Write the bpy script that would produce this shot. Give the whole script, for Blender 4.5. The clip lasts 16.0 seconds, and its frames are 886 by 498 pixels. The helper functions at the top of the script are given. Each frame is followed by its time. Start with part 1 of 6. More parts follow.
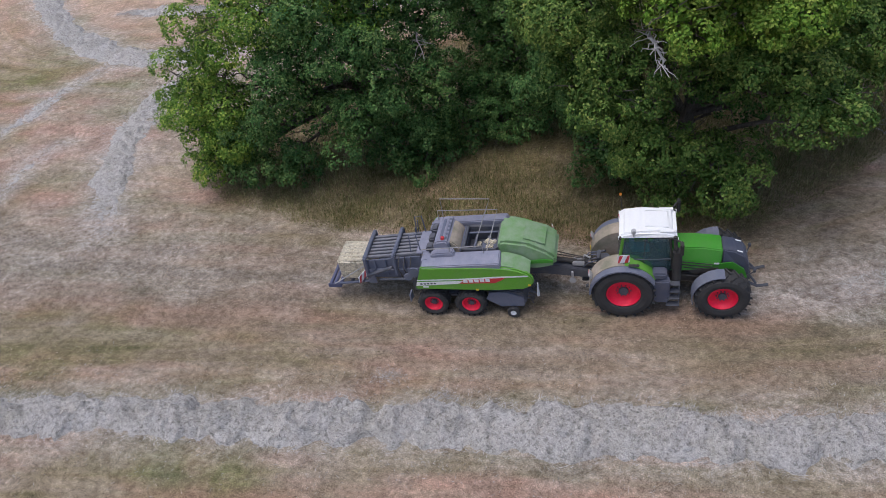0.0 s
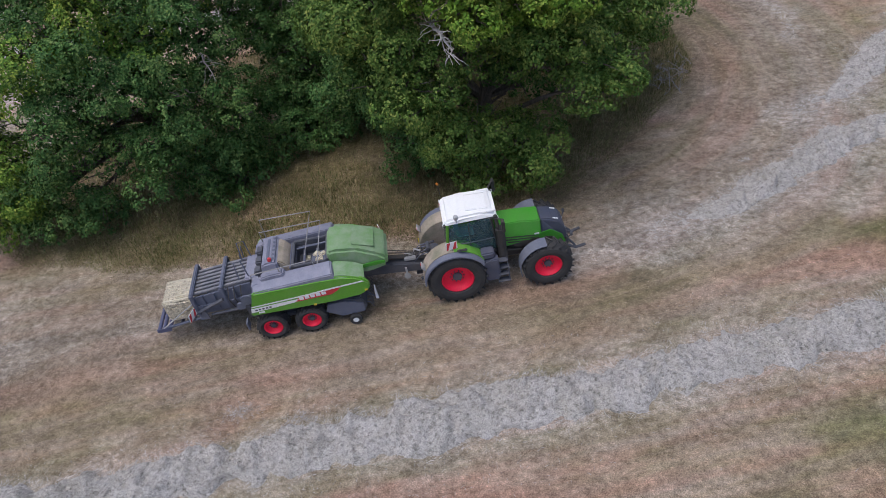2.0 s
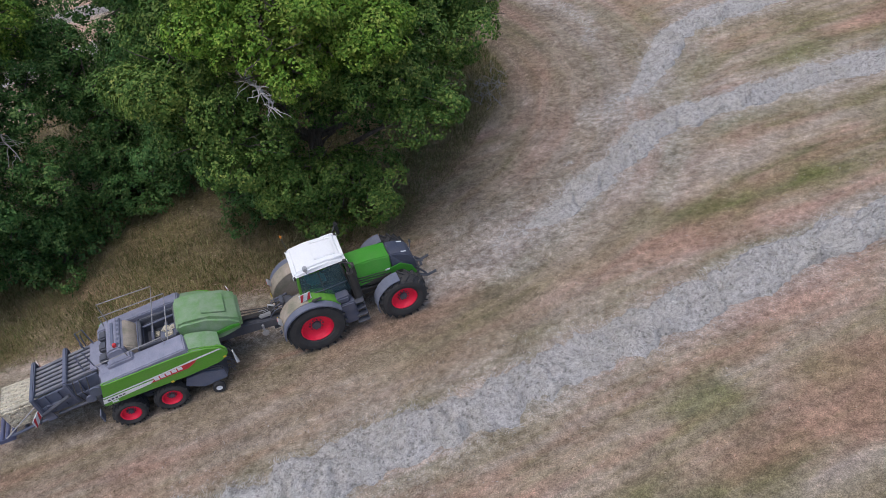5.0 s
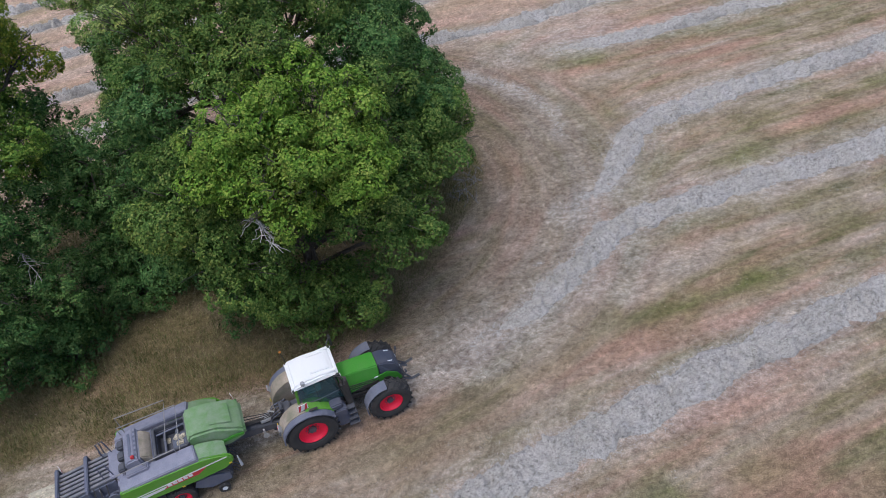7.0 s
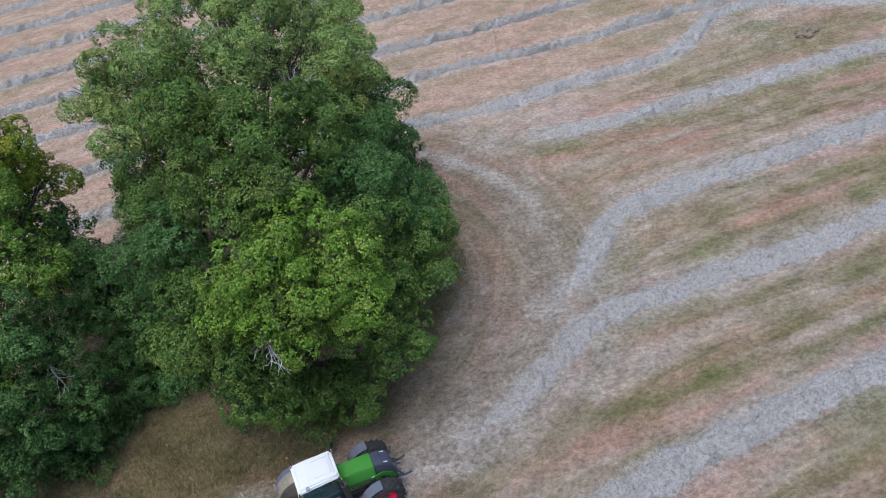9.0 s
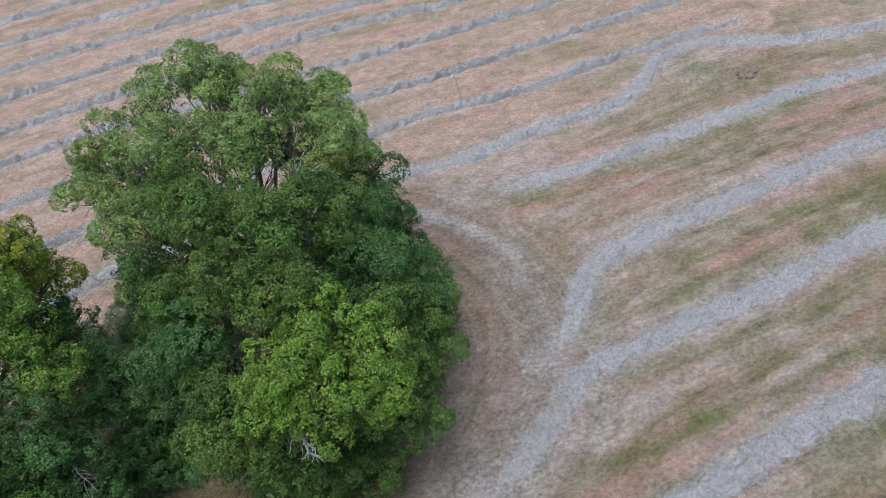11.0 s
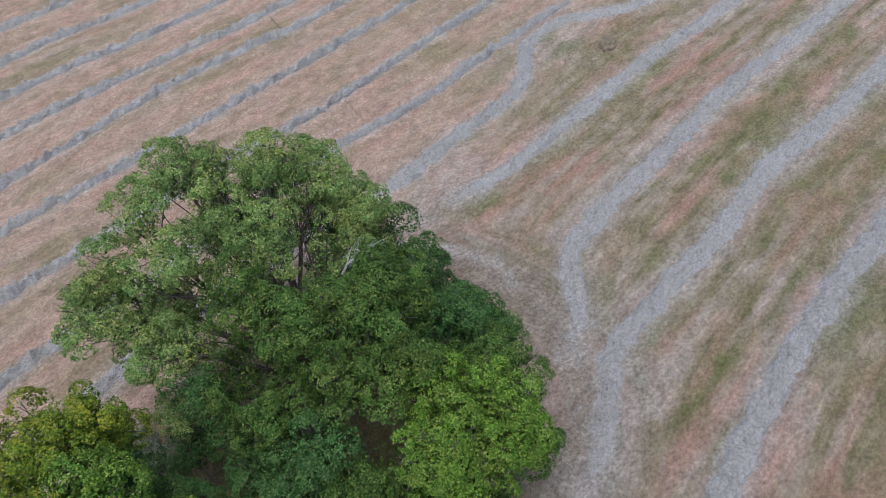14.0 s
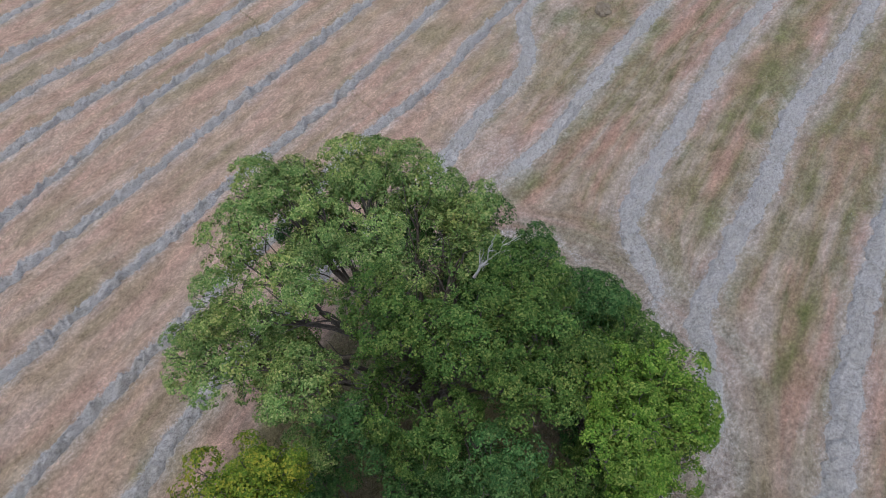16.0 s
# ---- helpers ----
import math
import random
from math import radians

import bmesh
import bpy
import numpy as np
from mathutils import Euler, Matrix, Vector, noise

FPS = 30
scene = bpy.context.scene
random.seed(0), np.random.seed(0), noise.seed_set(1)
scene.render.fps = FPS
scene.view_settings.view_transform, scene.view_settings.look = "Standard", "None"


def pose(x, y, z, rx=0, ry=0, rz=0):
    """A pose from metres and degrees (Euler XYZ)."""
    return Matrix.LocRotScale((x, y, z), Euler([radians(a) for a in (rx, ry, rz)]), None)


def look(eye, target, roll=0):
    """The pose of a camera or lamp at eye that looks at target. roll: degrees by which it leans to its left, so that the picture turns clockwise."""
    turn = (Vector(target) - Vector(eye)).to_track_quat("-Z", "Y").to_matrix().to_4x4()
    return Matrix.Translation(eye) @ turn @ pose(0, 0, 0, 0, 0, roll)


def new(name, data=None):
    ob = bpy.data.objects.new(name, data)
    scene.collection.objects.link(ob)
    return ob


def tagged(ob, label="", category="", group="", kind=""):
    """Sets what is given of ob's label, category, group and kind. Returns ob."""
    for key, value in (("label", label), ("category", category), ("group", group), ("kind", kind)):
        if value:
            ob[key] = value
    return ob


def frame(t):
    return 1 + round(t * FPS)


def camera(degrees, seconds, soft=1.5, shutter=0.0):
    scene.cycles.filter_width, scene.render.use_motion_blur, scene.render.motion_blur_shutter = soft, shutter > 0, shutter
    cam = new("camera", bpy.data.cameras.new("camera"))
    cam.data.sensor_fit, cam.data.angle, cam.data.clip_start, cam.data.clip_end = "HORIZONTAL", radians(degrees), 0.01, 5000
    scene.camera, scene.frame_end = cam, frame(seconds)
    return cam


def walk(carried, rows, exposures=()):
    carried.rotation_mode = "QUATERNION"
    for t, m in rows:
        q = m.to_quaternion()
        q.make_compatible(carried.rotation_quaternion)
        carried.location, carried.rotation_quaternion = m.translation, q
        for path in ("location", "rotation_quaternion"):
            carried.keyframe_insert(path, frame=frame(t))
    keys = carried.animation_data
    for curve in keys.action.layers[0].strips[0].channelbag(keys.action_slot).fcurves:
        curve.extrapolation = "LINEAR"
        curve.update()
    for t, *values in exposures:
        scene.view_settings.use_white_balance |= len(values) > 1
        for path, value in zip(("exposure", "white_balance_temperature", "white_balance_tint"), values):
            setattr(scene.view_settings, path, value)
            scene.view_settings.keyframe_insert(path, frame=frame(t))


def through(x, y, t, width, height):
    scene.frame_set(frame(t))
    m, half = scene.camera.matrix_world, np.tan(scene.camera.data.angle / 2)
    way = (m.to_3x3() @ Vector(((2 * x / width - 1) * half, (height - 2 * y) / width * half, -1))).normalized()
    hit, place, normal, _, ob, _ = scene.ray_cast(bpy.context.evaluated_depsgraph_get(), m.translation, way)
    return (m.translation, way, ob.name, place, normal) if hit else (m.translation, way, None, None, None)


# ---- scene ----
cam = camera(62.05, 16.0, soft=0.9)
PATH = [
    (0, (-12.372, -25.293, 16.017), (-15.747, -10.432, 3.066), -0.09),
    (0.5, (-12.344, -25.242, 15.974), (-14.879, -10.191, 3.05), -0.08),
    (1, (-12.248, -25.17, 16.046), (-13.718, -10.0, 3.095), -0.4),
    (1.5, (-12.211, -25.127, 15.993), (-12.566, -9.874, 3.062), -0.32),
    (2, (-12.089, -25.129, 15.985), (-11.141, -9.885, 3.074), -0.52),
    (2.5, (-12.059, -25.085, 15.938), (-9.776, -9.979, 3.031), -0.53),
    (3, (-11.988, -25.015, 15.949), (-8.266, -10.207, 3.031), -0.64),
    (3.5, (-11.956, -24.962, 15.896), (-7.754, -10.254, 3.012), -0.71),
    (3.7, (-11.937, -24.867, 15.942), (-7.624, -10.209, 3.036), -0.68),
    (5.8, (-11.651, -24.638, 18.546), (-6.72, -10.021, 5.817), -0.52),
    (6, (-11.703, -24.634, 19.083), (-6.689, -10.026, 6.375), -0.33),
    (6.5, (-11.697, -24.567, 20.402), (-6.558, -9.981, 7.72), -0.17),
    (7, (-11.692, -24.546, 21.841), (-6.423, -9.961, 9.211), -0.0),
    (7.5, (-11.724, -24.547, 23.199), (-6.334, -9.953, 10.631), 0.16),
    (8, (-11.663, -24.544, 24.721), (-6.176, -9.935, 12.212), 0.29),
    (8.5, (-11.62, -24.505, 26.02), (-6.042, -9.907, 13.537), 0.4),
    (9, (-11.77, -24.355, 27.313), (-6.078, -9.751, 14.89), 0.53),
    (9.5, (-12.138, -24.07, 28.377), (-6.346, -9.467, 15.999), 0.66),
    (9.7, (-12.325, -23.912, 28.793), (-6.491, -9.31, 16.433), 0.76),
    (11.8, (-17.183, -20.423, 32.383), (-8.21, -7.645, 19.885), 1.58),
    (12, (-17.905, -19.869, 32.702), (-8.542, -7.421, 20.157), 1.49),
    (12.5, (-19.618, -18.495, 33.344), (-9.473, -6.743, 20.735), 1.19),
    (13, (-21.464, -16.766, 33.921), (-10.645, -5.722, 21.233), 0.82),
    (13.5, (-22.852, -15.117, 34.275), (-11.79, -4.406, 21.511), 0.45),
    (14, (-24.268, -13.204, 34.495), (-12.602, -3.282, 21.632), -0.05),
    (14.5, (-25.333, -11.418, 34.586), (-13.055, -2.412, 21.619), -0.5),
    (15, (-26.541, -9.111, 34.647), (-13.905, -0.809, 21.555), -0.94),
    (15.5, (-27.572, -6.877, 34.619), (-14.9, 1.162, 21.398), -1.24),
    (16, (-28.722, -4.135, 34.563), (-16.057, 3.626, 21.17), -1.54),
]
walk(cam, [(t, look(eye, target, roll)) for t, eye, target, roll in PATH], exposures=[(0, 0.10, 5900, 12), (7, 0.10, 5750, 10), (9.5, 0.11, 5500, 8), (12.5, 0.03, 5550, 8), (16, -0.19, 5600, 9)])

# ---- light: an even, overcast evening sky ----
SUN_FROM = Vector((-0.32, -0.16, 1.0)).normalized()
world = bpy.data.worlds.new("world")
scene.world = world
world.use_nodes = True
wn = world.node_tree
sky = wn.nodes.new("ShaderNodeTexSky")
sky.sky_type = "NISHITA"
sky.sun_disc = False
sky.sun_elevation = math.asin(SUN_FROM.z)
sky.sun_rotation = math.atan2(SUN_FROM.x, SUN_FROM.y)
sky.dust_density = 4.0
wn.links.new(sky.outputs[0], wn.nodes["Background"].inputs[0])
wn.nodes["Background"].inputs[1].default_value = 0.145
sun_data = bpy.data.lights.new("sun", "SUN")
sun_data.energy, sun_data.angle, sun_data.color = 1.20, radians(40), (1.0, 0.93, 0.84)
sun = new("sun", sun_data)
sun.matrix_world = look(SUN_FROM * 60, (0, 0, 0))
# ---- materials ----
def material(name, rough=0.8, metal=0.0):
    m = bpy.data.materials.new(name)
    m.use_nodes = True
    n = m.node_tree.nodes
    b = n["Principled BSDF"]
    b.inputs["Roughness"].default_value = rough
    b.inputs["Metallic"].default_value = metal
    return m, n, m.node_tree.links, b


def noise_node(n, l, scale, detail=4.0, rough=0.55, vec=None):
    t = n.new("ShaderNodeTexNoise")
    t.inputs["Scale"].default_value = scale
    t.inputs["Detail"].default_value = detail
    t.inputs["Roughness"].default_value = rough
    if vec is not None:
        l.new(vec, t.inputs["Vector"])
    return t.outputs["Fac"]


def ramp(n, l, fac, *stops):
    r = n.new("ShaderNodeValToRGB")
    el = r.color_ramp.elements
    while len(el) < len(stops):
        el.new(0.5)
    for e, (p, c) in zip(el, stops):
        e.position, e.color = p, (*c, 1) if isinstance(c, tuple) else (c, c, c, 1)
    l.new(fac, r.inputs[0])
    return r.outputs[0]


def mixed(n, l, fac, a, b, mode="MIX"):
    m = n.new("ShaderNodeMix")
    m.data_type, m.blend_type = "RGBA", mode
    for sock, v in ((m.inputs[0], fac), (m.inputs[6], a), (m.inputs[7], b)):
        if isinstance(v, bpy.types.NodeSocket):
            l.new(v, sock)
        elif isinstance(v, tuple):
            sock.default_value = (*v, 1)
        else:
            sock.default_value = v
    return m.outputs[2]


def math_node(n, l, op, a, b=0.0):
    m = n.new("ShaderNodeMath")
    m.operation = op
    for sock, v in zip(m.inputs, (a, b)):
        if isinstance(v, bpy.types.NodeSocket):
            l.new(v, sock)
        else:
            sock.default_value = v
    return m.outputs[0]


def bump(n, l, b, height, strength, distance):
    k = n.new("ShaderNodeBump")
    k.inputs["Strength"].default_value, k.inputs["Distance"].default_value = strength, distance
    l.new(height, k.inputs["Height"])
    l.new(k.outputs[0], b.inputs["Normal"])


def coords(n, l, scale=(1, 1, 1), turn=0.0, kind="Object"):
    c, m = n.new("ShaderNodeTexCoord"), n.new("ShaderNodeMapping")
    m.inputs["Scale"].default_value = scale
    m.inputs["Rotation"].default_value = (0, 0, turn)
    l.new(c.outputs[kind], m.inputs["Vector"])
    return m.outputs[0]


def attribute(n, name):
    a = n.new("ShaderNodeAttribute")
    a.attribute_name = name
    return a.outputs["Fac"]


def field_material():
    m, n, l, b = material("mown_field", 0.95)
    b.inputs["Specular IOR Level"].default_value = 0.1
    # the mowing runs along the lanes and bends with them round the trees
    lanes = n.new("ShaderNodeCombineXYZ")
    l.new(attribute(n, "run"), lanes.inputs[0])
    l.new(attribute(n, "lane"), lanes.inputs[1])
    bend = attribute(n, "bend")

    rows = n.new("ShaderNodeCombineXYZ")
    l.new(attribute(n, "along"), rows.inputs[0])
    l.new(attribute(n, "across"), rows.inputs[1])

    def laid(sx, sy, detail, shift=0.0):
        out = []
        for source in (rows, lanes):
            k = n.new("ShaderNodeMapping")
            k.inputs["Scale"].default_value, k.inputs["Location"].default_value = (sx, sy, 1), (shift, shift, shift)
            l.new(source.outputs[0], k.inputs["Vector"])
            out.append(noise_node(n, l, 1.0, detail, 0.6, k.outputs[0]))
        return mixed(n, l, bend, *out)

    strip = mixed(n, l, 0.45, laid(0.045, 0.80, 5), laid(0.28, 0.85, 5, 11.0))
    thread = laid(0.45, 5.0, 3, 3.0)
    blotch = noise_node(n, l, 0.35, 5, 0.6, coords(n, l))
    grain = noise_node(n, l, 4.2, 6, 0.8, coords(n, l, (0.9, 1.1, 1), 0.5))
    fine = noise_node(n, l, 26.0, 4, 0.85, coords(n, l))
    tan = ramp(n, l, strip, (0.38, (0.180, 0.162, 0.075)), (0.45, (0.300, 0.244, 0.146)), (0.52, (0.400, 0.318, 0.226)), (0.62, (0.490, 0.398, 0.322)))
    pink = ramp(n, l, laid(0.10, 0.50, 5, 7.0), (0.46, 0.0), (0.61, 0.78))
    c = mixed(n, l, pink, tan, (0.470, 0.280, 0.205))
    # far stubble drier and pinker, with haze put into its paler colour
    c = mixed(n, l, math_node(n, l, "MULTIPLY", attribute(n, "dry"), ramp(n, l, blotch, (0.35, 0.55), (0.6, 1.0))), c, (0.575, 0.402, 0.295))
    green = math_node(n, l, "MULTIPLY", attribute(n, "green"), ramp(n, l, blotch, (0.34, 0.25), (0.52, 1.0)))
    c = mixed(n, l, green, c, (0.182, 0.188, 0.066))
    rut_map = n.new("ShaderNodeMapping")
    rut_map.inputs["Scale"].default_value = (0.035, 1.55, 1)
    l.new(lanes.outputs[0], rut_map.inputs["Vector"])
    rut = noise_node(n, l, 1.0, 3, 0.6, rut_map.outputs[0])
    trodden = math_node(n, l, "MULTIPLY", attribute(n, "track"), ramp(n, l, rut, (0.38, 0.38), (0.60, 0.95)))
    c = mixed(n, l, trodden, c, (0.218, 0.172, 0.122))
    straw = math_node(n, l, "MULTIPLY", attribute(n, "straw"), ramp(n, l, grain, (0.35, 0.35), (0.6, 1.0)))
    c = mixed(n, l, straw, c, (0.52, 0.478, 0.43))
    # darker brown ground colour around the trees
    grove_floor = math_node(n, l, "MULTIPLY", attribute(n, "grove_floor"), ramp(n, l, blotch, (0.3, 0.7), (0.55, 1.0)))
    c = mixed(n, l, grove_floor, c, (0.245, 0.195, 0.098))
    c = mixed(n, l, 1.0, c, ramp(n, l, noise_node(n, l, 0.9, 5, 0.65, coords(n, l, (0.7, 1.2, 1))), (0.33, 0.80), (0.67, 1.16)), "MULTIPLY")
    c = mixed(n, l, 1.0, c, ramp(n, l, thread, (0.32, 0.95), (0.68, 1.04)), "MULTIPLY")
    c = mixed(n, l, 1.0, c, ramp(n, l, grain, (0.29, 0.48), (0.5, 1.0), (0.71, 1.52)), "MULTIPLY")
    c = mixed(n, l, 1.0, c, ramp(n, l, fine, (0.30, 0.35), (0.5, 1.0), (0.70, 1.85)), "MULTIPLY")
    l.new(c, b.inputs["Base Color"])
    bump(n, l, b, math_node(n, l, "ADD", grain, fine), 0.9, 0.08)
    return m


def hay_material(name, light, dark):
    m, n, l, b = material(name, 0.9)
    b.inputs["Specular IOR Level"].default_value = 0.15
    grain = noise_node(n, l, 5.0, 6, 0.8, coords(n, l))
    fine = noise_node(n, l, 30.0, 4, 0.8, coords(n, l, (1.5, 0.8, 1)))
    patch = noise_node(n, l, 0.8, 4, 0.6, coords(n, l))
    c = ramp(n, l, grain, (0.38, dark), (0.52, light))
    c = mixed(n, l, ramp(n, l, patch, (0.4, 0.0), (0.7, 0.5)), c, (0.44, 0.415, 0.345))
    c = mixed(n, l, 1.0, c, ramp(n, l, fine, (0.30, 0.45), (0.68, 1.45)), "MULTIPLY")
    # dark gaps between the strands: shade put into the hay colour by noise
    shade_pockets = noise_node(n, l, 9.0, 3, 0.7, coords(n, l, (1, 1, 1.4), 0.4))
    c = mixed(n, l, 1.0, c, ramp(n, l, shade_pockets, (0.34, 0.52), (0.48, 1.05)), "MULTIPLY")
    l.new(c, b.inputs["Base Color"])
    bump(n, l, b, math_node(n, l, "ADD", grain, shade_pockets), 1.0, 0.12)
    return m


def island_material(name, *cols, rough=0.7, through=0.0, patch=0.55, spread=0.28, tint=None, gloss=0.12):
    """Strands, blades or leaves: each takes its own tint."""
    m, n, l, b = material(name, rough)
    g = n.new("ShaderNodeNewGeometry")
    stops = [(i / (len(cols) - 1), c) for i, c in enumerate(cols)]
    big = noise_node(n, l, patch, 3, 0.5, coords(n, l))
    c = ramp(n, l, g.outputs["Random Per Island"], *stops)
    c = mixed(n, l, 1.0, c, ramp(n, l, big, (0.3, 1 - spread), (0.7, 1 + spread)), "MULTIPLY")
    if tint:
        turn = noise_node(n, l, 0.42, 4, 0.6, coords(n, l, (1, 1, 1.3), 0.7))
        c = mixed(n, l, ramp(n, l, turn, (0.44, 0.0), (0.66, 0.8)), c, mixed(n, l, 1.0, c, tint, "MULTIPLY"))
    l.new(c, b.inputs["Base Color"])
    b.inputs["Specular IOR Level"].default_value = gloss
    if through:
        t = n.new("ShaderNodeBsdfTranslucent")
        l.new(c, t.inputs["Color"])
        mx = n.new("ShaderNodeMixShader")
        mx.inputs[0].default_value = through
        l.new(b.outputs[0], mx.inputs[1])
        l.new(t.outputs[0], mx.inputs[2])
        l.new(mx.outputs[0], n["Material Output"].inputs[0])
    return m


def paint(name, col, rough=0.4, dust=0.3, metal=0.0, dust_col=(0.36, 0.31, 0.25), scale=3.0):
    """Painted sheet with field dust lying in patches, thickest on upward faces' blotches."""
    m, n, l, b = material(name, rough, metal)
    big = noise_node(n, l, scale, 5, 0.6, coords(n, l))
    small = noise_node(n, l, scale * 12, 4, 0.7, coords(n, l))
    lay = math_node(n, l, "MULTIPLY", ramp(n, l, big, (0.35, 0.25), (0.65, 1.0)), dust)
    c = mixed(n, l, lay, col, dust_col)
    c = mixed(n, l, 1.0, c, ramp(n, l, small, (0.3, 0.86), (0.7, 1.12)), "MULTIPLY")
    l.new(c, b.inputs["Base Color"])
    l.new(ramp(n, l, big, (0.3, rough), (0.7, min(1.0, rough + 0.35))), b.inputs["Roughness"])
    return m


def bark_material():
    m, n, l, b = material("oak_bark", 0.95)
    v = coords(n, l, (6, 6, 1.2))
    f = noise_node(n, l, 2.0, 6, 0.7, v)
    l.new(ramp(n, l, f, (0.3, (0.045, 0.036, 0.028)), (0.7, (0.15, 0.125, 0.10))), b.inputs["Base Color"])
    bump(n, l, b, f, 0.8, 0.05)
    return m


def glass_material():
    m, n, l, b = material("tinted_glass", 0.06)
    b.inputs["Base Color"].default_value = (0.07, 0.15, 0.17, 1)
    b.inputs["Alpha"].default_value = 0.34
    b.inputs["Specular IOR Level"].default_value = 0.6
    return m


FIELD = field_material()
HAY = hay_material("dry_hay", (0.60, 0.575, 0.545), (0.36, 0.337, 0.305))
STRANDS = island_material("hay_strands", (0.29, 0.270, 0.238), (0.44, 0.417, 0.385), (0.55, 0.527, 0.498), (0.655, 0.632, 0.60), rough=0.8, patch=2.6, spread=0.30)
STUBBLE = island_material("stubble", (0.10, 0.08, 0.035), (0.26, 0.20, 0.12), (0.40, 0.31, 0.215), (0.62, 0.50, 0.39), rough=0.85)
TALL_GRASS = island_material("tall_dry_grass", (0.100, 0.123, 0.040), (0.169, 0.170, 0.064), (0.260, 0.230, 0.103), (0.399, 0.353, 0.187), rough=0.85, through=0.15)
# yellow-green leaves of the front oak's top, skylight put into their brightness
LEAF_LIT_TOP = island_material("leaf_yellow_green_lit", (0.067, 0.151, 0.020), (0.124, 0.239, 0.027), (0.182, 0.309, 0.037), (0.290, 0.383, 0.066), rough=0.5, through=0.14, tint=(1.1, 0.9, 1.3), gloss=0.10)
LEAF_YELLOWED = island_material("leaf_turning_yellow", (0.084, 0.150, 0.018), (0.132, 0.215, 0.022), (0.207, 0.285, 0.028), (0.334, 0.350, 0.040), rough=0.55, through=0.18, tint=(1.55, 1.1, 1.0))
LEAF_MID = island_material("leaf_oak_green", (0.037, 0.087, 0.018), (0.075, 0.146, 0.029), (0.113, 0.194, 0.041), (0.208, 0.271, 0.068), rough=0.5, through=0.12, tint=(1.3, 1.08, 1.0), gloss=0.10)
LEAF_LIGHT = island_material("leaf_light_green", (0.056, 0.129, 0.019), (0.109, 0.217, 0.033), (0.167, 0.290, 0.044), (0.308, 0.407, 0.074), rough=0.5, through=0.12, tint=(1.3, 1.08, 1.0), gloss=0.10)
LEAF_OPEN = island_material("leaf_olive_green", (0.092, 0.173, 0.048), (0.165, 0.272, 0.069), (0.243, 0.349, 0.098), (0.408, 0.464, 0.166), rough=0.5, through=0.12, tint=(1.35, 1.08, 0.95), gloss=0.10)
# darker oak green: shade put into the leaf colour of low, side and crowded foliage
LEAF_SHADE = island_material("leaf_shaded_dark_green", (0.030, 0.081, 0.022), (0.057, 0.133, 0.035), (0.089, 0.177, 0.049), (0.160, 0.244, 0.076), rough=0.5, through=0.10, tint=(1.25, 1.05, 0.95), gloss=0.10)
LEAF_PALE = island_material("leaf_grey_green", (0.15, 0.17, 0.110), (0.22, 0.25, 0.160), (0.28, 0.30, 0.200), rough=0.6, through=0.2, tint=(1, 1, 1))
BARK = bark_material()
BLEACHED = paint("sun_bleached_deadwood", (0.52, 0.50, 0.48), 0.9, 0.15)
TWIG = paint("dark_lichened_twigs", (0.075, 0.06, 0.048), 0.9, 0.25, dust_col=(0.20, 0.19, 0.165))
DEADWOOD = paint("bleached_deadwood", (0.30, 0.28, 0.265), 0.9, 0.2)
EARTH = paint("brown_earth", (0.16, 0.12, 0.075), 0.95, 0.6, dust_col=(0.36, 0.30, 0.21))
GREEN = paint("green_paint", (0.045, 0.27, 0.015), 0.35, 0.10)
GREEN_DUSTY = paint("dusty_green_paint", (0.095, 0.32, 0.010), 0.5, 0.16)
HOOD_DUSTY = paint("dust_covered_green_paint", (0.11, 0.25, 0.065), 0.6, 0.80, dust_col=(0.26, 0.33, 0.23))
DARK = paint("dark_grey_paint", (0.045, 0.055, 0.08), 0.5, 0.18)
NAVY = paint("dark_blue_grey_paint", (0.045, 0.056, 0.092), 0.4, 0.10)
STEEL = paint("grey_steel", (0.10, 0.115, 0.165), 0.5, 0.34, 0.2, dust_col=(0.28, 0.285, 0.34))
DECK = paint("dusty_grey_deck", (0.165, 0.175, 0.235), 0.6, 0.6, dust_col=(0.32, 0.315, 0.37))
FENDER = paint("dusty_fender_plastic", (0.105, 0.12, 0.175), 0.55, 0.30, dust_col=(0.31, 0.30, 0.32))
TANK = paint("blue_grey_plastic", (0.055, 0.068, 0.115), 0.45, 0.15)
FENDER_TOP = paint("fender_top_with_dust", (0.14, 0.15, 0.09), 0.6, 0.9, dust_col=(0.45, 0.37, 0.305), scale=1.6)
BLACK = paint("black_plastic", (0.018, 0.019, 0.022), 0.55, 0.15)
RUBBER = paint("tyre_rubber", (0.022, 0.023, 0.026), 0.85, 0.20, dust_col=(0.16, 0.145, 0.125))
RED = paint("red_rim_paint", (0.82, 0.006, 0.05), 0.4, 0.03)
WHITE = paint("white_roof_paint", (0.84, 0.845, 0.84), 0.35, 0.05)
WARN_RED = paint("warning_red", (0.55, 0.03, 0.04), 0.4, 0.05)
LIGHT_GREY = paint("light_grey_metal", (0.45, 0.46, 0.48), 0.4, 0.25, 0.3)
AMBER = paint("amber_lens", (0.6, 0.22, 0.02), 0.3, 0.05)
YELLOW = paint("yellow_marker", (0.65, 0.5, 0.03), 0.4, 0.1)
SEAT = paint("teal_seat_cloth", (0.12, 0.30, 0.31), 0.8, 0.1)
BALE = hay_material("pressed_bale", (0.74, 0.67, 0.52), (0.46, 0.40, 0.28))
TWINE = paint("bale_twine", (0.56, 0.51, 0.39), 0.7, 0.1)
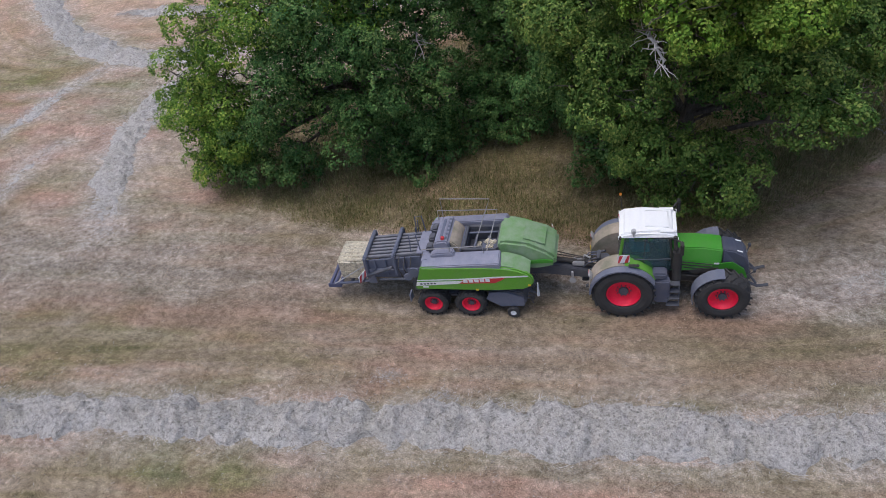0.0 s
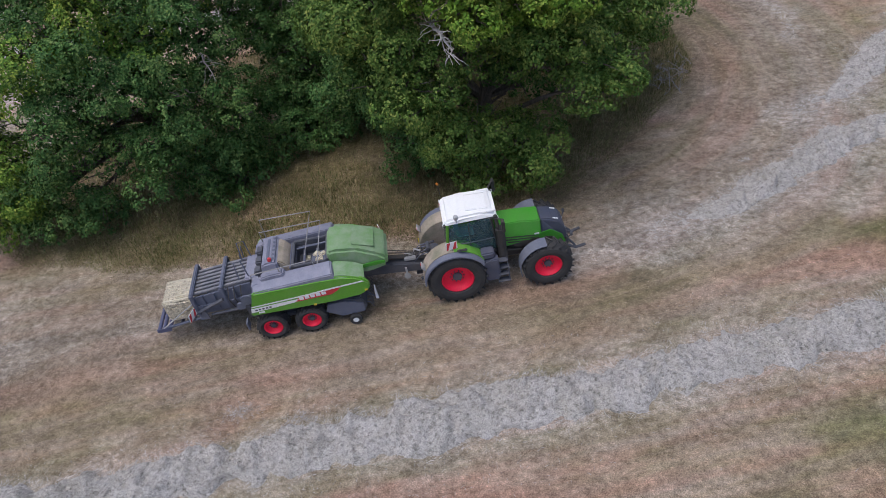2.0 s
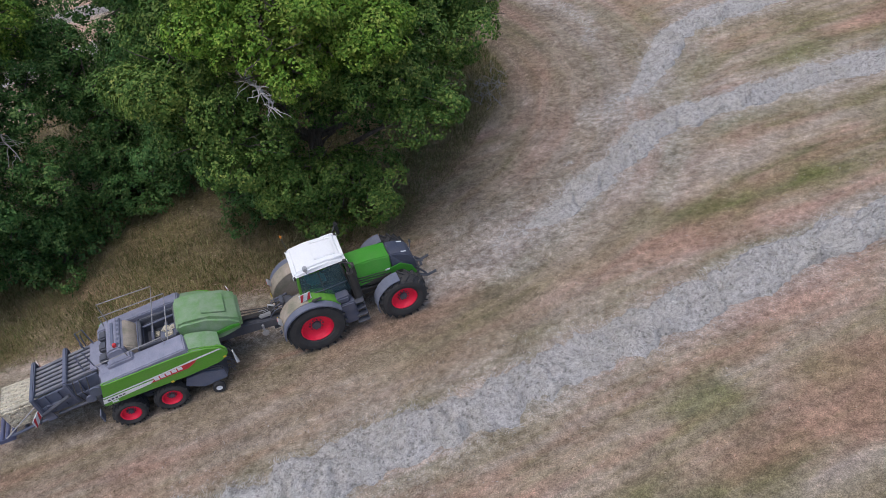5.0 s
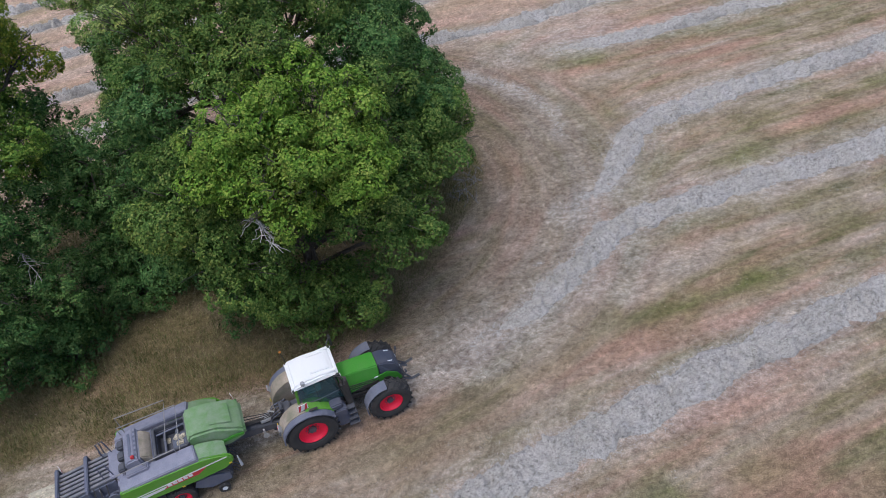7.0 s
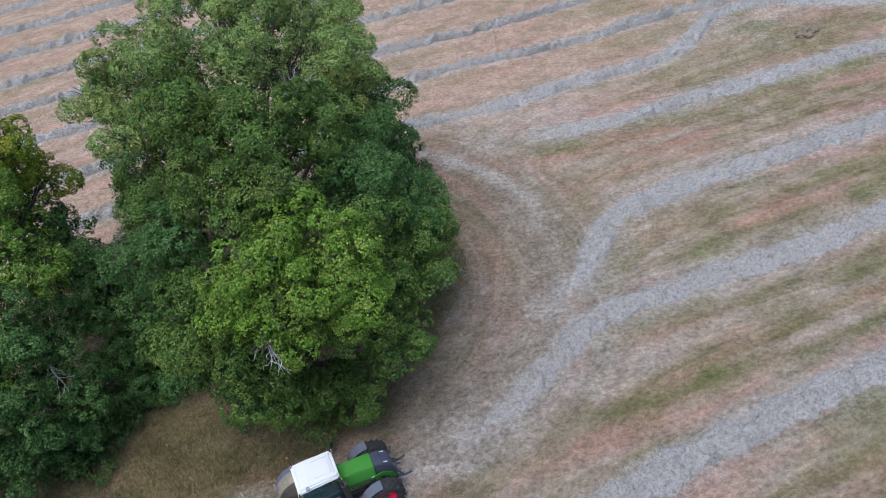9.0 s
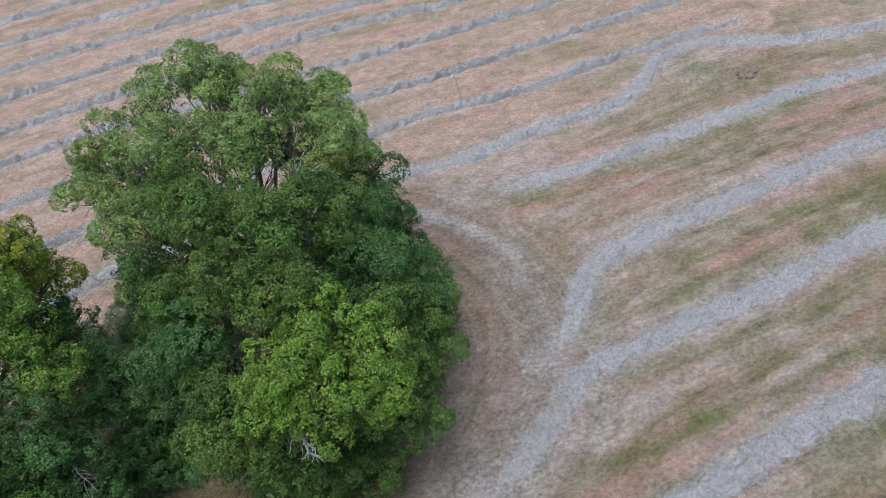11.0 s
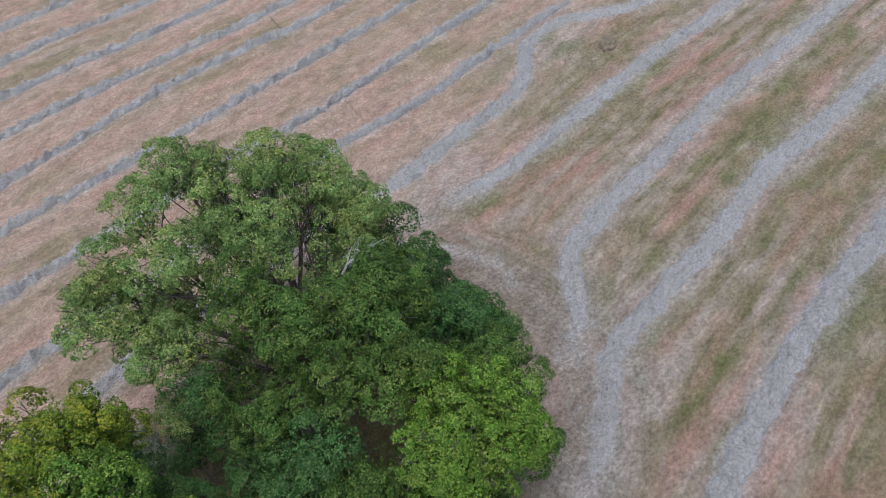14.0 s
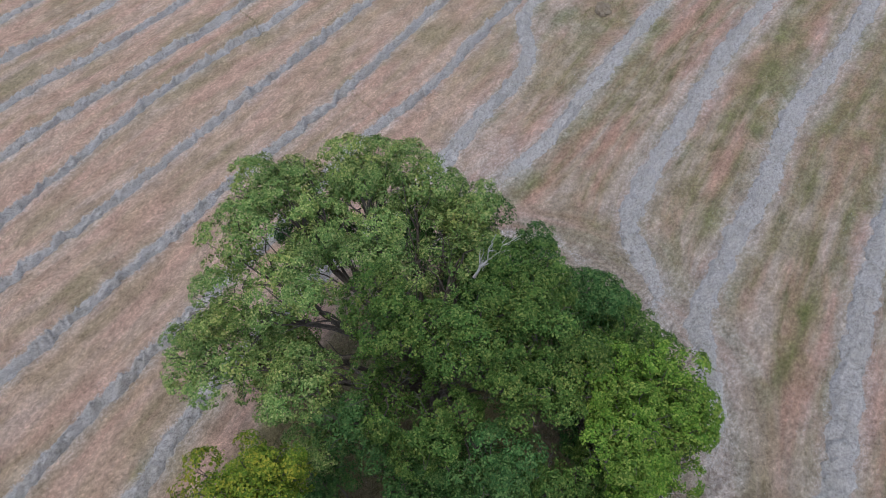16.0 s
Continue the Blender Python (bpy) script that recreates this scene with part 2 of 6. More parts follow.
SLAT = paint("worn_steel_slats", (0.13, 0.135, 0.165), 0.5, 0.5, 0.15, dust_col=(0.33, 0.32, 0.31))
RAIL = paint("galvanised_rail", (0.30, 0.30, 0.31), 0.45, 0.3, 0.3)
ROLLER = paint("blue_grey_roller", (0.06, 0.075, 0.16), 0.45, 0.15)
GLASS = glass_material()
LENS = paint("lamp_lens", (0.75, 0.77, 0.78), 0.15, 0.02)
LETTER = paint("white_decal", (0.75, 0.76, 0.76), 0.4, 0.08)
# ---- helpers for building ----
rng = np.random.default_rng(7)
GA, GB = 0.15152, 0.02840  # the field climbs along +x and, gently, along +y
NORMAL = Vector((-GA, -GB, 1)).normalized()


def gz(x, y):
    """Height of the sloping field; far off the slope levels out."""
    x, y = np.asarray(x, float), np.asarray(y, float)
    r = np.hypot(x, y) + 1e-9
    eff = np.where(r < 110, r, 110 + 60 * (1 - np.exp(-np.maximum(r - 110, 0) / 60)))
    return (GA * x + GB * y) * eff / r


def on_ground(x, y, heading):
    """A pose on the slope, its x axis along the heading in degrees."""
    f = Vector((math.cos(radians(heading)), math.sin(radians(heading)), 0))
    f = (f - NORMAL * f.dot(NORMAL)).normalized()
    m = Matrix((f, NORMAL.cross(f), NORMAL)).transposed().to_4x4()
    return Matrix.Translation((x, y, float(gz(x, y)))) @ m


def np_mesh(name, v, f, mat, smooth=False):
    """A mesh from arrays of corners and of faces of one size."""
    me = bpy.data.meshes.new(name)
    v, f = np.ascontiguousarray(v, np.float32), np.ascontiguousarray(f, np.int32)
    k = f.shape[1]
    me.vertices.add(len(v))
    me.vertices.foreach_set("co", v.ravel())
    me.loops.add(f.size)
    me.loops.foreach_set("vertex_index", f.ravel())
    me.polygons.add(len(f))
    me.polygons.foreach_set("loop_start", np.arange(len(f), dtype=np.int32) * k)
    me.polygons.foreach_set("use_smooth", np.full(len(f), smooth))
    me.update(calc_edges=True)
    me.materials.append(mat)
    return me


def child(name, me, parent, label=""):
    ob = new(name, me)
    ob.parent = parent
    return tagged(ob, label)


def unit(a):
    return a / (np.linalg.norm(a, axis=1, keepdims=True) + 1e-9)


def blades(name, root, way, side, length, width, mat, droop=0.0):
    """Thin tapering ribbons: each from its root along its way, bent down at the tip."""
    n = len(root)
    mid = root + way * (length * 0.4)[:, None]
    tip = root + way * length[:, None] - np.array([0, 0, 1.0]) * (droop * length)[:, None]
    s = side * (width * 0.5)[:, None]
    v = np.stack([root, mid + s, tip, mid - s], 1).reshape(-1, 3)
    f = np.arange(n)[:, None] * 4 + np.array([[0, 1, 2, 3]])
    return np_mesh(name, v, f, mat)


def smooth_noise(x, y, scale, seed):
    """Cheap value noise on arrays, 0 to 1."""
    table = np.random.default_rng(seed).random((256, 256))
    x, y = np.asarray(x) * scale + 1000.0, np.asarray(y) * scale + 1000.0
    i, j = np.floor(x).astype(int), np.floor(y).astype(int)
    u, v = x - i, y - j
    u, v = u * u * (3 - 2 * u), v * v * (3 - 2 * v)
    a = lambda p, q: table[(i + p) % 256, (j + q) % 256]
    return (a(0, 0) * (1 - u) + a(1, 0) * u) * (1 - v) + (a(0, 1) * (1 - u) + a(1, 1) * u) * v


def fractal(x, y, scale, seed, octaves=4):
    out, amp, total = 0.0, 1.0, 0.0
    for k in range(octaves):
        out = out + amp * smooth_noise(x, y, scale * 2**k, seed + k)
        total, amp = total + amp, amp * 0.55
    return out / total


def rounded_line(pts, step):
    """A smooth line through the points, at even steps (Catmull-Rom)."""
    p = np.array([pts[0], *pts, pts[-1]], float)
    p[0], p[-1] = 2 * p[1] - p[2], 2 * p[-2] - p[-3]
    out = []
    for a, b, c, d in zip(p, p[1:], p[2:], p[3:]):
        k = max(2, int(np.linalg.norm(c - b) / step))
        t = np.linspace(0, 1, k, endpoint=False)[:, None]
        out.append(0.5 * (2 * b + (c - a) * t + (2 * a - 5 * b + 4 * c - d) * t**2 + (3 * b - a - 3 * c + d) * t**3))
    return np.vstack([*out, p[-2:-1]])


def line_distance(x, y, line):
    best = np.full(np.shape(x), 1e9)
    for (ax, ay), (bx, by) in zip(line[:-1], line[1:]):
        dx, dy = bx - ax, by - ay
        t = np.clip(((x - ax) * dx + (y - ay) * dy) / (dx * dx + dy * dy + 1e-9), 0, 1)
        best = np.minimum(best, np.hypot(x - ax - t * dx, y - ay - t * dy))
    return best


# ---- the field, its windrows and wheel tracks ----
# each windrow: half width, height, loose strands for each metre, and its line
WINDROWS = [
    (0.98, 0.30, 460, [(-57.8, -15.6), (-43.5, -14.4), (-30.8, -13.2), (-22.5, -12.5), (-15.1, -12), (-8.5, -11.6), (-3.3, -11.1), (5.3, -10.3), (14, -9.9), (22.8, -10.4), (49.9, -12.7)]),
    (0.92, 0.24, 400, [(-3.4, -5.2), (-1.4, -4.7), (2.5, -3.1), (5.6, -1.5), (11.1, -1.6), (17.1, -2), (26, -2.1), (35.6, -3.5), (51.7, -5)]),
    (0.92, 0.28, 400, [(3.8, 0.4), (6.9, 1.8), (8.5, 3.4), (10.5, 4.8), (15.7, 5.5), (23.7, 5), (32.1, 4.8), (43, 3.3), (59.4, 1.3)]),
    (0.8, 0.28, 260, [(9.8, 15.1), (15, 13.8), (23.4, 13.0), (33.1, 12.4), (42.3, 11.1), (60, 8.6)]),
    (0.60, 0.38, 240, [(-48.6, 22.6), (-44.6, 22.0), (-33, 20.9), (-21.5, 21.4), (-11.9, 22.4), (1.1, 21.1), (8.6, 19.7)]),
    (0.47, 0.42, 270, [(-51.3, 27.8), (-34.8, 27.6), (-19.5, 27.8), (-10.8, 27.4), (-0.9, 26.7), (9.2, 26.6), (17.3, 25.2), (26.2, 24.6), (39.6, 23.6)]),
    (0.46, 0.42, 260, [(-47.1, 35.0), (-23.3, 34.8), (-17.4, 34.6), (-9.2, 33.9), (3.9, 32.6), (12.8, 31.4), (26.5, 30.7), (59.3, 28.1)]),
    (0.45, 0.42, 220, [(-47.1, 41.0), (-21.3, 41.2), (-12.7, 41.0), (-3.9, 39.8), (5.9, 38.9), (15.5, 38), (29, 36.9), (62.3, 34.1)]),
    (0.45, 0.42, 180, [(-45.4, 46.2), (-19.2, 46.6), (-8.6, 46.1), (4.6, 46.2), (14.9, 44.8), (23.1, 43.2), (62.9, 40.1)]),
    (0.45, 0.42, 150, [(-43.6, 52.4), (-19.1, 52.8), (-4.1, 52.1), (11.9, 49.7), (19.8, 48.2), (60.8, 45.2)]),
    (0.45, 0.42, 130, [(-41.8, 58.7), (-19, 59), (-0.1, 57.6), (16.6, 54.5), (58.8, 51.1)]),
    (0.45, 0.42, 110, [(-40, 65.2), (-18.9, 65.3), (4.2, 63.3), (15.3, 61.2), (59.4, 56.9)]),
    (0.45, 0.42, 90, [(-38.1, 71.6), (-16.8, 71.7), (7, 69.5), (57.4, 63.3)]),
    (1.4, 0.26, 220, [(-34.5, 15.2), (-39.6, 14.3), (-43.8, 15.0), (-48.6, 17.7), (-53.1, 21.3), (-58.3, 26.6), (-66.6, 35.9)]),
    (0.40, 0.05, 60, [(2.6, 17.2), (4.7, 14.3), (6.3, 11.9), (6.9, 8.6), (6.4, 6.6)]),
    (0.85, 0.14, 120, [(-41.3, -1.6), (-41.3, -0.3), (-41.4, 1.0), (-41.5, 2.6), (-40.9, 4.2)]),
    (1.3, 0.20, 260, [(-33.0, -3.6), (-34.6, -1.0), (-35.6, 0.9), (-36.3, 2.6), (-37.0, 5.0), (-37.2, 7.4), (-37.3, 10.3), (-37.0, 12.8)]),
    (0.82, 0.30, 260, [(5.4, 20.3), (8.6, 19.7), (15.8, 19.5), (22.5, 19), (26, 20.1), (29.6, 22.3), (34.4, 22.2), (40.5, 18.1), (50.9, 14.8)]),
    (0.75, 0.08, 150, [(-46.9, 3.2), (-46.0, 5.3), (-45.3, 7.1), (-45.2, 9.6), (-44.6, 11.6), (-43.6, 13.6)]),
]
LINES = [rounded_line(w[3], 1.0) for w in WINDROWS]
WHEELING = rounded_line([(-63.6, -5.2), (-43.3, -5.3), (-29.7, -5.9), (-20.1, -6), (-10.1, -5.7), (-5.4, -5.3), (-2.3, -4.3), (0.8, -2.7), (3.4, -0.2), (5.1, 3), (5.7, 6.4), (5.3, 10.7), (3.9, 14.9), (-0, 19.1)], 0.8)
BESIDE = rounded_line([(-56, -8.8), (-29.8, -8.9), (-14.2, -8.5), (-4, -8.1), (1.8, -5.9), (5.9, -2.9)], 0.8)


def signed_distance(x, y, line):
    """Distance from the line, positive on its left."""
    best, sign = np.full(np.shape(x), 1e9), np.ones(np.shape(x))
    for (ax, ay), (bx, by) in zip(line[:-1], line[1:]):
        dx, dy = bx - ax, by - ay
        t = np.clip(((x - ax) * dx + (y - ay) * dy) / (dx * dx + dy * dy + 1e-9), 0, 1)
        d = np.hypot(x - ax - t * dx, y - ay - t * dy)
        sign = np.where(d < best, np.where(dx * (y - ay) - dy * (x - ax) > 0, 1.0, -1.0), sign)
        best = np.minimum(best, d)
    return best * sign


def row_lanes(x, y):
    """Coordinates along and across the rows of the field; they bend as the rows do."""
    mid, near, total = (-10.4, -2.0, 5.2, 13.5, 19.4, 25.2, 31.4, 37.6, 43.6, 48.6, 54.2, 60.4, 66.6), 0.0, 1e-9
    for c, w in zip(mid, WINDROWS):
        s = signed_distance(x, y, rounded_line(w[3], 4.0))
        k = 1 / (0.05 + s * s) ** 2
        near, total = near + k * (c + s), total + k
    return x + 0.0 * y, near / total


def ground_axis(lo, hi, step):
    inner, out, k = list(np.arange(lo, hi, step)), [], step
    while sum(out) < 1500:
        k *= 1.3
        out.append(k)
    far = np.cumsum(out)
    return np.array([*(lo - far[::-1]), *inner, *(inner[-1] + far)])


def uncut_edges(x):
    """Where the uncut grass round the trees begins and ends, across the field."""
    front = np.interp(x, [-33, -30, -27, -22, -16, -10, -6, -2.7, 0.6, 2.8], [6, 0.5, -1.4, -2.8, -3.5, -3.4, -2.2, 0.4, 4.0, 8]) + 0.9 * (fractal(x, x, 0.5, 41) - 0.5)
    return front, np.interp(x, [-32.3, -27.5, -17.6, -5.3, 0.9, 2.8], [4.2, 11, 17.6, 19, 16, 9])


def build_ground():
    xs, ys = ground_axis(-62, 60, 0.48), ground_axis(-32, 78, 0.48)
    x, y = np.meshgrid(xs, ys)
    z = gz(x, y) + 0.05 * (fractal(x, y, 0.4, 3) - 0.5) + 0.03 * (smooth_noise(x, y, 1.5, 9) - 0.5)
    straw = np.zeros_like(x)
    ragged, fine_noise = fractal(x, y, 0.9, 11), fractal(x, y, 1.6, 15, 2)
    for (half, _, _, _), line in zip(WINDROWS, LINES):
        d = line_distance(x, y, line) + (ragged - 0.5) * 1.3
        straw = np.maximum(straw, 0.80 * np.clip(1.40 - d / (half * 1.35), 0, 1) * (0.55 + 0.75 * fine_noise))
        straw = np.maximum(straw, 0.42 * np.clip(1.25 - d / (half * 2.3), 0, 1) * np.clip(2.2 * fine_noise - 0.45, 0, 1))
    # thinly strewn hay where the rows were turned round the trees
    for cx, cy, rx, ry, k in ((6.6, 8, 2.0, 6.0, 0.28), (10.1, 15.8, 5, 2.0, 0.6), (1.4, -4.2, 5.5, 1.6, 0.6), (-12.1, -4.6, 16, 1.0, 0.35), (-36.8, 9.8, 8, 8, 0.4), (-35.2, -4.6, 14, 3.0, 0.5), (31.3, 20.9, 6, 4, 0.35), (7, 1.5, 4.5, 3.5, 0.38), (3.2, -1.2, 3.5, 3, 0.38)):
        d = np.hypot((x - cx) / rx, (y - cy) / ry) + (ragged - 0.5) * 1.6
        straw = np.maximum(straw, k * np.clip(1.5 - d, 0, 1) * (0.35 + 1.1 * fractal(x, y, 1.1, 71)))
    # thin streaks of hay left where a row has been taken up
    streak = fractal(x * 0.22, y * 2.2, 1.0, 91)
    for pts, half, k in (([(-30, -5.9), (-21.6, -5.5), (-15.6, -5.35), (-8.7, -5.1), (-3.4, -5.0), (1, -3.9)], 0.85, 0.75), ([(-13, -5.3), (-8.6, -5.5), (-5.9, -5.6), (-3.4, -5.9), (-1, -5.0), (1.5, -3.6)], 1.0, 0.95), ([(-28, -4.4), (-21.7, -4.1), (-12.2, -3.3)], 0.45, 0.5), ([(-0.9, -5.4), (1.7, -3.4), (4, -2.2), (7.2, -1.7)], 1.4, 0.7)):
        d = line_distance(x, y, rounded_line(pts, 1.0)) + (ragged - 0.5) * 0.9
        straw = np.maximum(straw, k * np.clip(1.4 - d / half, 0, 1) * np.clip(3.0 * streak - 0.85, 0, 1))
    wheel = line_distance(x, y, WHEELING)
    wobble = wheel + 0.35 * (fractal(x, y, 0.35, 51) - 0.5)
    track = 0.95 * np.exp(-((wheel / 3.0) ** 2))
    for off, k in ((0.45, 0.55), (1.05, 1.0), (1.75, 0.8), (2.5, 0.6), (3.2, 0.45)):
        track = np.maximum(track, k * np.exp(-(((wobble - off) / 0.22) ** 2)))
    track = np.maximum(track, 0.45 * np.exp(-(((line_distance(x, y, BESIDE) - 0.9) / 0.4) ** 2)))
    track = np.maximum(track, 0.8 * np.clip(1.6 - np.hypot((x - 2.9) / 2.8, (y - 4.2) / 8.5), 0, 1))
    # mask for browner ground under the crowns and in the uncut grass
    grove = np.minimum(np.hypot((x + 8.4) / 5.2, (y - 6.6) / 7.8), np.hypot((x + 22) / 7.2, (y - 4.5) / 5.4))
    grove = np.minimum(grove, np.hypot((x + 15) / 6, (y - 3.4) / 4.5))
    grove_floor = np.clip(1.5 - 1.1 * grove + 1.6 * (ragged - 0.5), 0, 1)
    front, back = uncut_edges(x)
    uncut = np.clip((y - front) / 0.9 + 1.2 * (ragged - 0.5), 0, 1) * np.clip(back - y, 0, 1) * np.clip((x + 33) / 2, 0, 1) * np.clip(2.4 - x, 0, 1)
    grove_floor = np.maximum(grove_floor, 0.85 * uncut)
    along, across = row_lanes(x, y)
    green = np.clip((fractal(along * 0.13, across * 0.42, 1.0, 31) - 0.48) * 6.0, 0, 0.9) * np.clip(1.4 * fractal(x, y, 0.25, 35) - 0.1, 0, 1)
    for cx, cy, rx, ry in ((6.8, 0.5, 1.2, 0.9), (4.8, -6.9, 2.2, 0.6), (2.6, -6.6, 1.2, 0.5), (-26.5, -8.9, 4.5, 0.5), (-31, -8.2, 3, 0.5), (-8, -6.6, 3, 0.45), (-23, -14.6, 4, 0.8), (8.6, -7.0, 2.5, 0.6)):
        green = np.maximum(green, np.clip(1.35 - np.hypot((x - cx) / rx, (y - cy) / ry) + 1.2 * (ragged - 0.5), 0, 0.95))
    green = green * (1 - track) * np.where(y > 23, 0.55, 1.0)
    # grows with y: drier far stubble plus distance haze as colour
    dry = 0.66 * np.clip((y - 12) / 11, 0, 1) * np.clip(0.35 + 1.3 * fractal(along * 0.10, across * 0.30, 1.0, 37), 0, 1)
    bend = np.clip(1.7 - wheel / 3.4, 0, 1) * np.clip((x + 12) / 6, 0, 1)
    bend = bend * bend * (3 - 2 * bend)
    lane = signed_distance(x, y, WHEELING)
    run = x + 0.9 * np.maximum(0, y + 4)
    n, m = x.shape
    idx = np.arange(n * m).reshape(n, m)
    f = np.stack([idx[:-1, :-1], idx[:-1, 1:], idx[1:, 1:], idx[1:, :-1]], -1).reshape(-1, 4)
    me = np_mesh("ground", np.stack([x, y, z], -1).reshape(-1, 3), f, FIELD, True)
    for name, a in (("straw", straw), ("green", green), ("track", track), ("grove_floor", grove_floor), ("lane", lane), ("run", run), ("bend", bend), ("along", along), ("across", across), ("dry", dry)):
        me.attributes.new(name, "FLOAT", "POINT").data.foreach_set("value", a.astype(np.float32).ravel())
    tagged(new("ground", me), "sloping mown hay field, tan stubble with green strips", "field", kind="structure")


def build_windrow(half, height, per_metre, pts, seed):
    step = 0.11 if half > 0.7 else 0.15
    line = rounded_line(pts, step)
    d = unit(np.gradient(line, axis=0))
    side = np.stack([-d[:, 1], d[:, 0]], 1)
    n = len(line)
    run = np.arange(n) * step
    wander = 0.45 * (fractal(run, np.zeros(n), 0.35, seed) - 0.5)
    wide = half * (0.46 + 0.84 * fractal(run, np.ones(n), 0.9, seed + 5, 5))
    tall = height * (0.45 + 1.1 * fractal(run, np.ones(n) * 2, 0.8, seed + 9))
    ends = np.clip(np.minimum(np.arange(n), n - 1 - np.arange(n)) * step / 4.5, 0.05, 1)
    wide, tall = wide * (0.4 + 0.6 * ends), tall * ends
    u = np.linspace(-1, 1, 19 if half > 0.7 else 13)
    x = line[:, :1] + side[:, :1] * (u * wide[:, None] + wander[:, None])
    y = line[:, 1:] + side[:, 1:] * (u * wide[:, None] + wander[:, None])
    shift = 0.62 * (fractal(x, y, 1.9, seed + 25, 4) - 0.5)
    x, y = x + side[:, :1] * shift, y + side[:, 1:] * shift
    # rolled lumps as the rake left them, with deep folds between
    warp = 0.7 * (fractal(x, y, 0.9, seed + 27, 2) - 0.5)
    lump = 1 - 2 * np.abs(fractal(x + warp, y - warp, 1.35, seed + 30, 3) - 0.5)
    fold = 1 - 2 * np.abs(fractal(x - warp, y + warp, 3.2, seed + 36, 3) - 0.5)
    body = 1 - np.abs(u) ** (2.4 if half > 0.7 else 1.9)
    # swept folds that slant back from the crest of the narrow rows
    slant = run[:, None] + 0.9 * np.abs(u) * wide[:, None]
    swept = 1 - 2 * np.abs(fractal(slant, u * 0.35 + np.zeros_like(slant), 2.4, seed + 41, 3) - 0.5)
    z = gz(x, y) - 0.13 + tall[:, None] * body * (0.55 + 0.75 * lump**3 + 0.5 * fold**3) + (0.28 * lump**4 + 0.17 * fold**4 + 0.12 * (fractal(x, y, 5.0, seed + 33, 2) - 0.5)) * (1 - u**4) * ends[:, None] * (0.48 if half > 0.7 else 0.20)
    if half < 0.7:
        z = z + tall[:, None] * body * (0.75 * swept**3 - 0.25)
    idx = np.arange(x.size).reshape(x.shape)
    f = np.stack([idx[:-1, :-1], idx[1:, :-1], idx[1:, 1:], idx[:-1, 1:]], -1).reshape(-1, 4)
    ob = new("hay_windrow", np_mesh("hay_windrow", np.stack([x, y, z], -1).reshape(-1, 3), f, HAY, True))
    tagged(ob, "long windrow of pale grey dried hay on stubble", "hay windrow", "windrows on the field")
    # loose strands lying on the mound and strewn a little way beyond it
    k = int((1.05 if half > 0.7 else 1.0) * per_metre * n * step)
    i, j = rng.integers(0, n, k), rng.integers(0, len(u), k)
    px, py, pz = x[i, j] + rng.normal(0, 0.05, k), y[i, j] + rng.normal(0, 0.05, k), z[i, j] + 0.015
    stray = rng.random(k) < (0.45 if half > 0.7 else 0.22)
    v = rng.normal(0, 1.3, k) * wide[i]
    px = np.where(stray, line[i, 0] + side[i, 0] * v, px)
    py = np.where(stray, line[i, 1] + side[i, 1] * v, py)
    pz = np.maximum(np.where(stray, -99, pz), gz(px, py) + 0.02)
    a = rng.normal(0, 0.45, k) + 7.0 * (fractal(px, py, 0.9, seed + 50, 2) - 0.5) + np.arctan2(d[i, 1], d[i, 0]) + 0.8
    way = unit(np.stack([np.cos(a), np.sin(a), rng.normal(0.08, 0.24, k) + GA * np.cos(a)], 1))
    s = unit(np.cross(way, rng.normal(0, 0.5, (k, 3)) + (0, 0, 1)))
    me = blades("loose_hay", np.stack([px, py, pz], 1), way, s, rng.uniform(0.10, 0.30, k) * np.where(stray, 0.75, 1.0), rng.uniform(0.011, 0.026, k) * (0.85 if half > 0.7 else 1.5) * np.where(stray, 0.7, 1.0), STRANDS, 0.10)
    tagged(child("loose_hay", me, ob), kind="stuff")


def build_stubble():
    k = 95000
    x, y = rng.uniform(-40, 34, k), rng.triangular(-24, -8, 46, k)
    a = rng.normal(0.05, 0.8, k) + np.where(rng.random(k) < 0.5, 0, math.pi)
    way = unit(np.stack([np.cos(a), np.sin(a), rng.uniform(0.05, 0.5, k)], 1))
    s = unit(np.cross(way, rng.normal(0, 1, (k, 3))))
    me = blades("stubble", np.stack([x, y, gz(x, y) - 0.01], 1), way, s, rng.uniform(0.07, 0.20, k), rng.uniform(0.013, 0.028, k), STUBBLE, 0.1)
    tagged(new("stubble", me), "short tan cut grass stalks covering the field", "stubble", kind="stuff")


def build_tall_grass():
    k = 340000
    x, y = rng.uniform(-33, 1.5, k), rng.uniform(-4, 18, k)
    front, back = uncut_edges(x)
    keep = (y > front) & (y < back) & (rng.random(k) < np.clip(1.6 * fractal(x, y, 0.6, 43) - 0.25, 0.08, 1) * np.where(y - front < 5, 1, 0.4))
    x, y, front = x[keep], y[keep], front[keep]
    k = len(x)
    a, lean = rng.uniform(0, 2 * math.pi, k), rng.uniform(0.05, 0.6, k)
    way = unit(np.stack([np.cos(a) * lean, np.sin(a) * lean, np.ones(k)], 1))
    s = np.stack([-np.sin(a), np.cos(a), np.zeros(k)], 1)
    tall = rng.uniform(0.18, 0.48, k) * np.clip(0.45 + (y - front) * 0.5, 0.45, 1.15)
    me = blades("tall_grass", np.stack([x, y, gz(x, y) - 0.02], 1), way, s, tall, rng.uniform(0.012, 0.03, k), TALL_GRASS, 0.25)
    tagged(new("tall_grass", me), "tall uncut dry grass under the trees", "grass", kind="stuff")


build_ground()
for number, row in enumerate(WINDROWS):
    build_windrow(*row, seed=100 + 40 * number)
build_stubble()
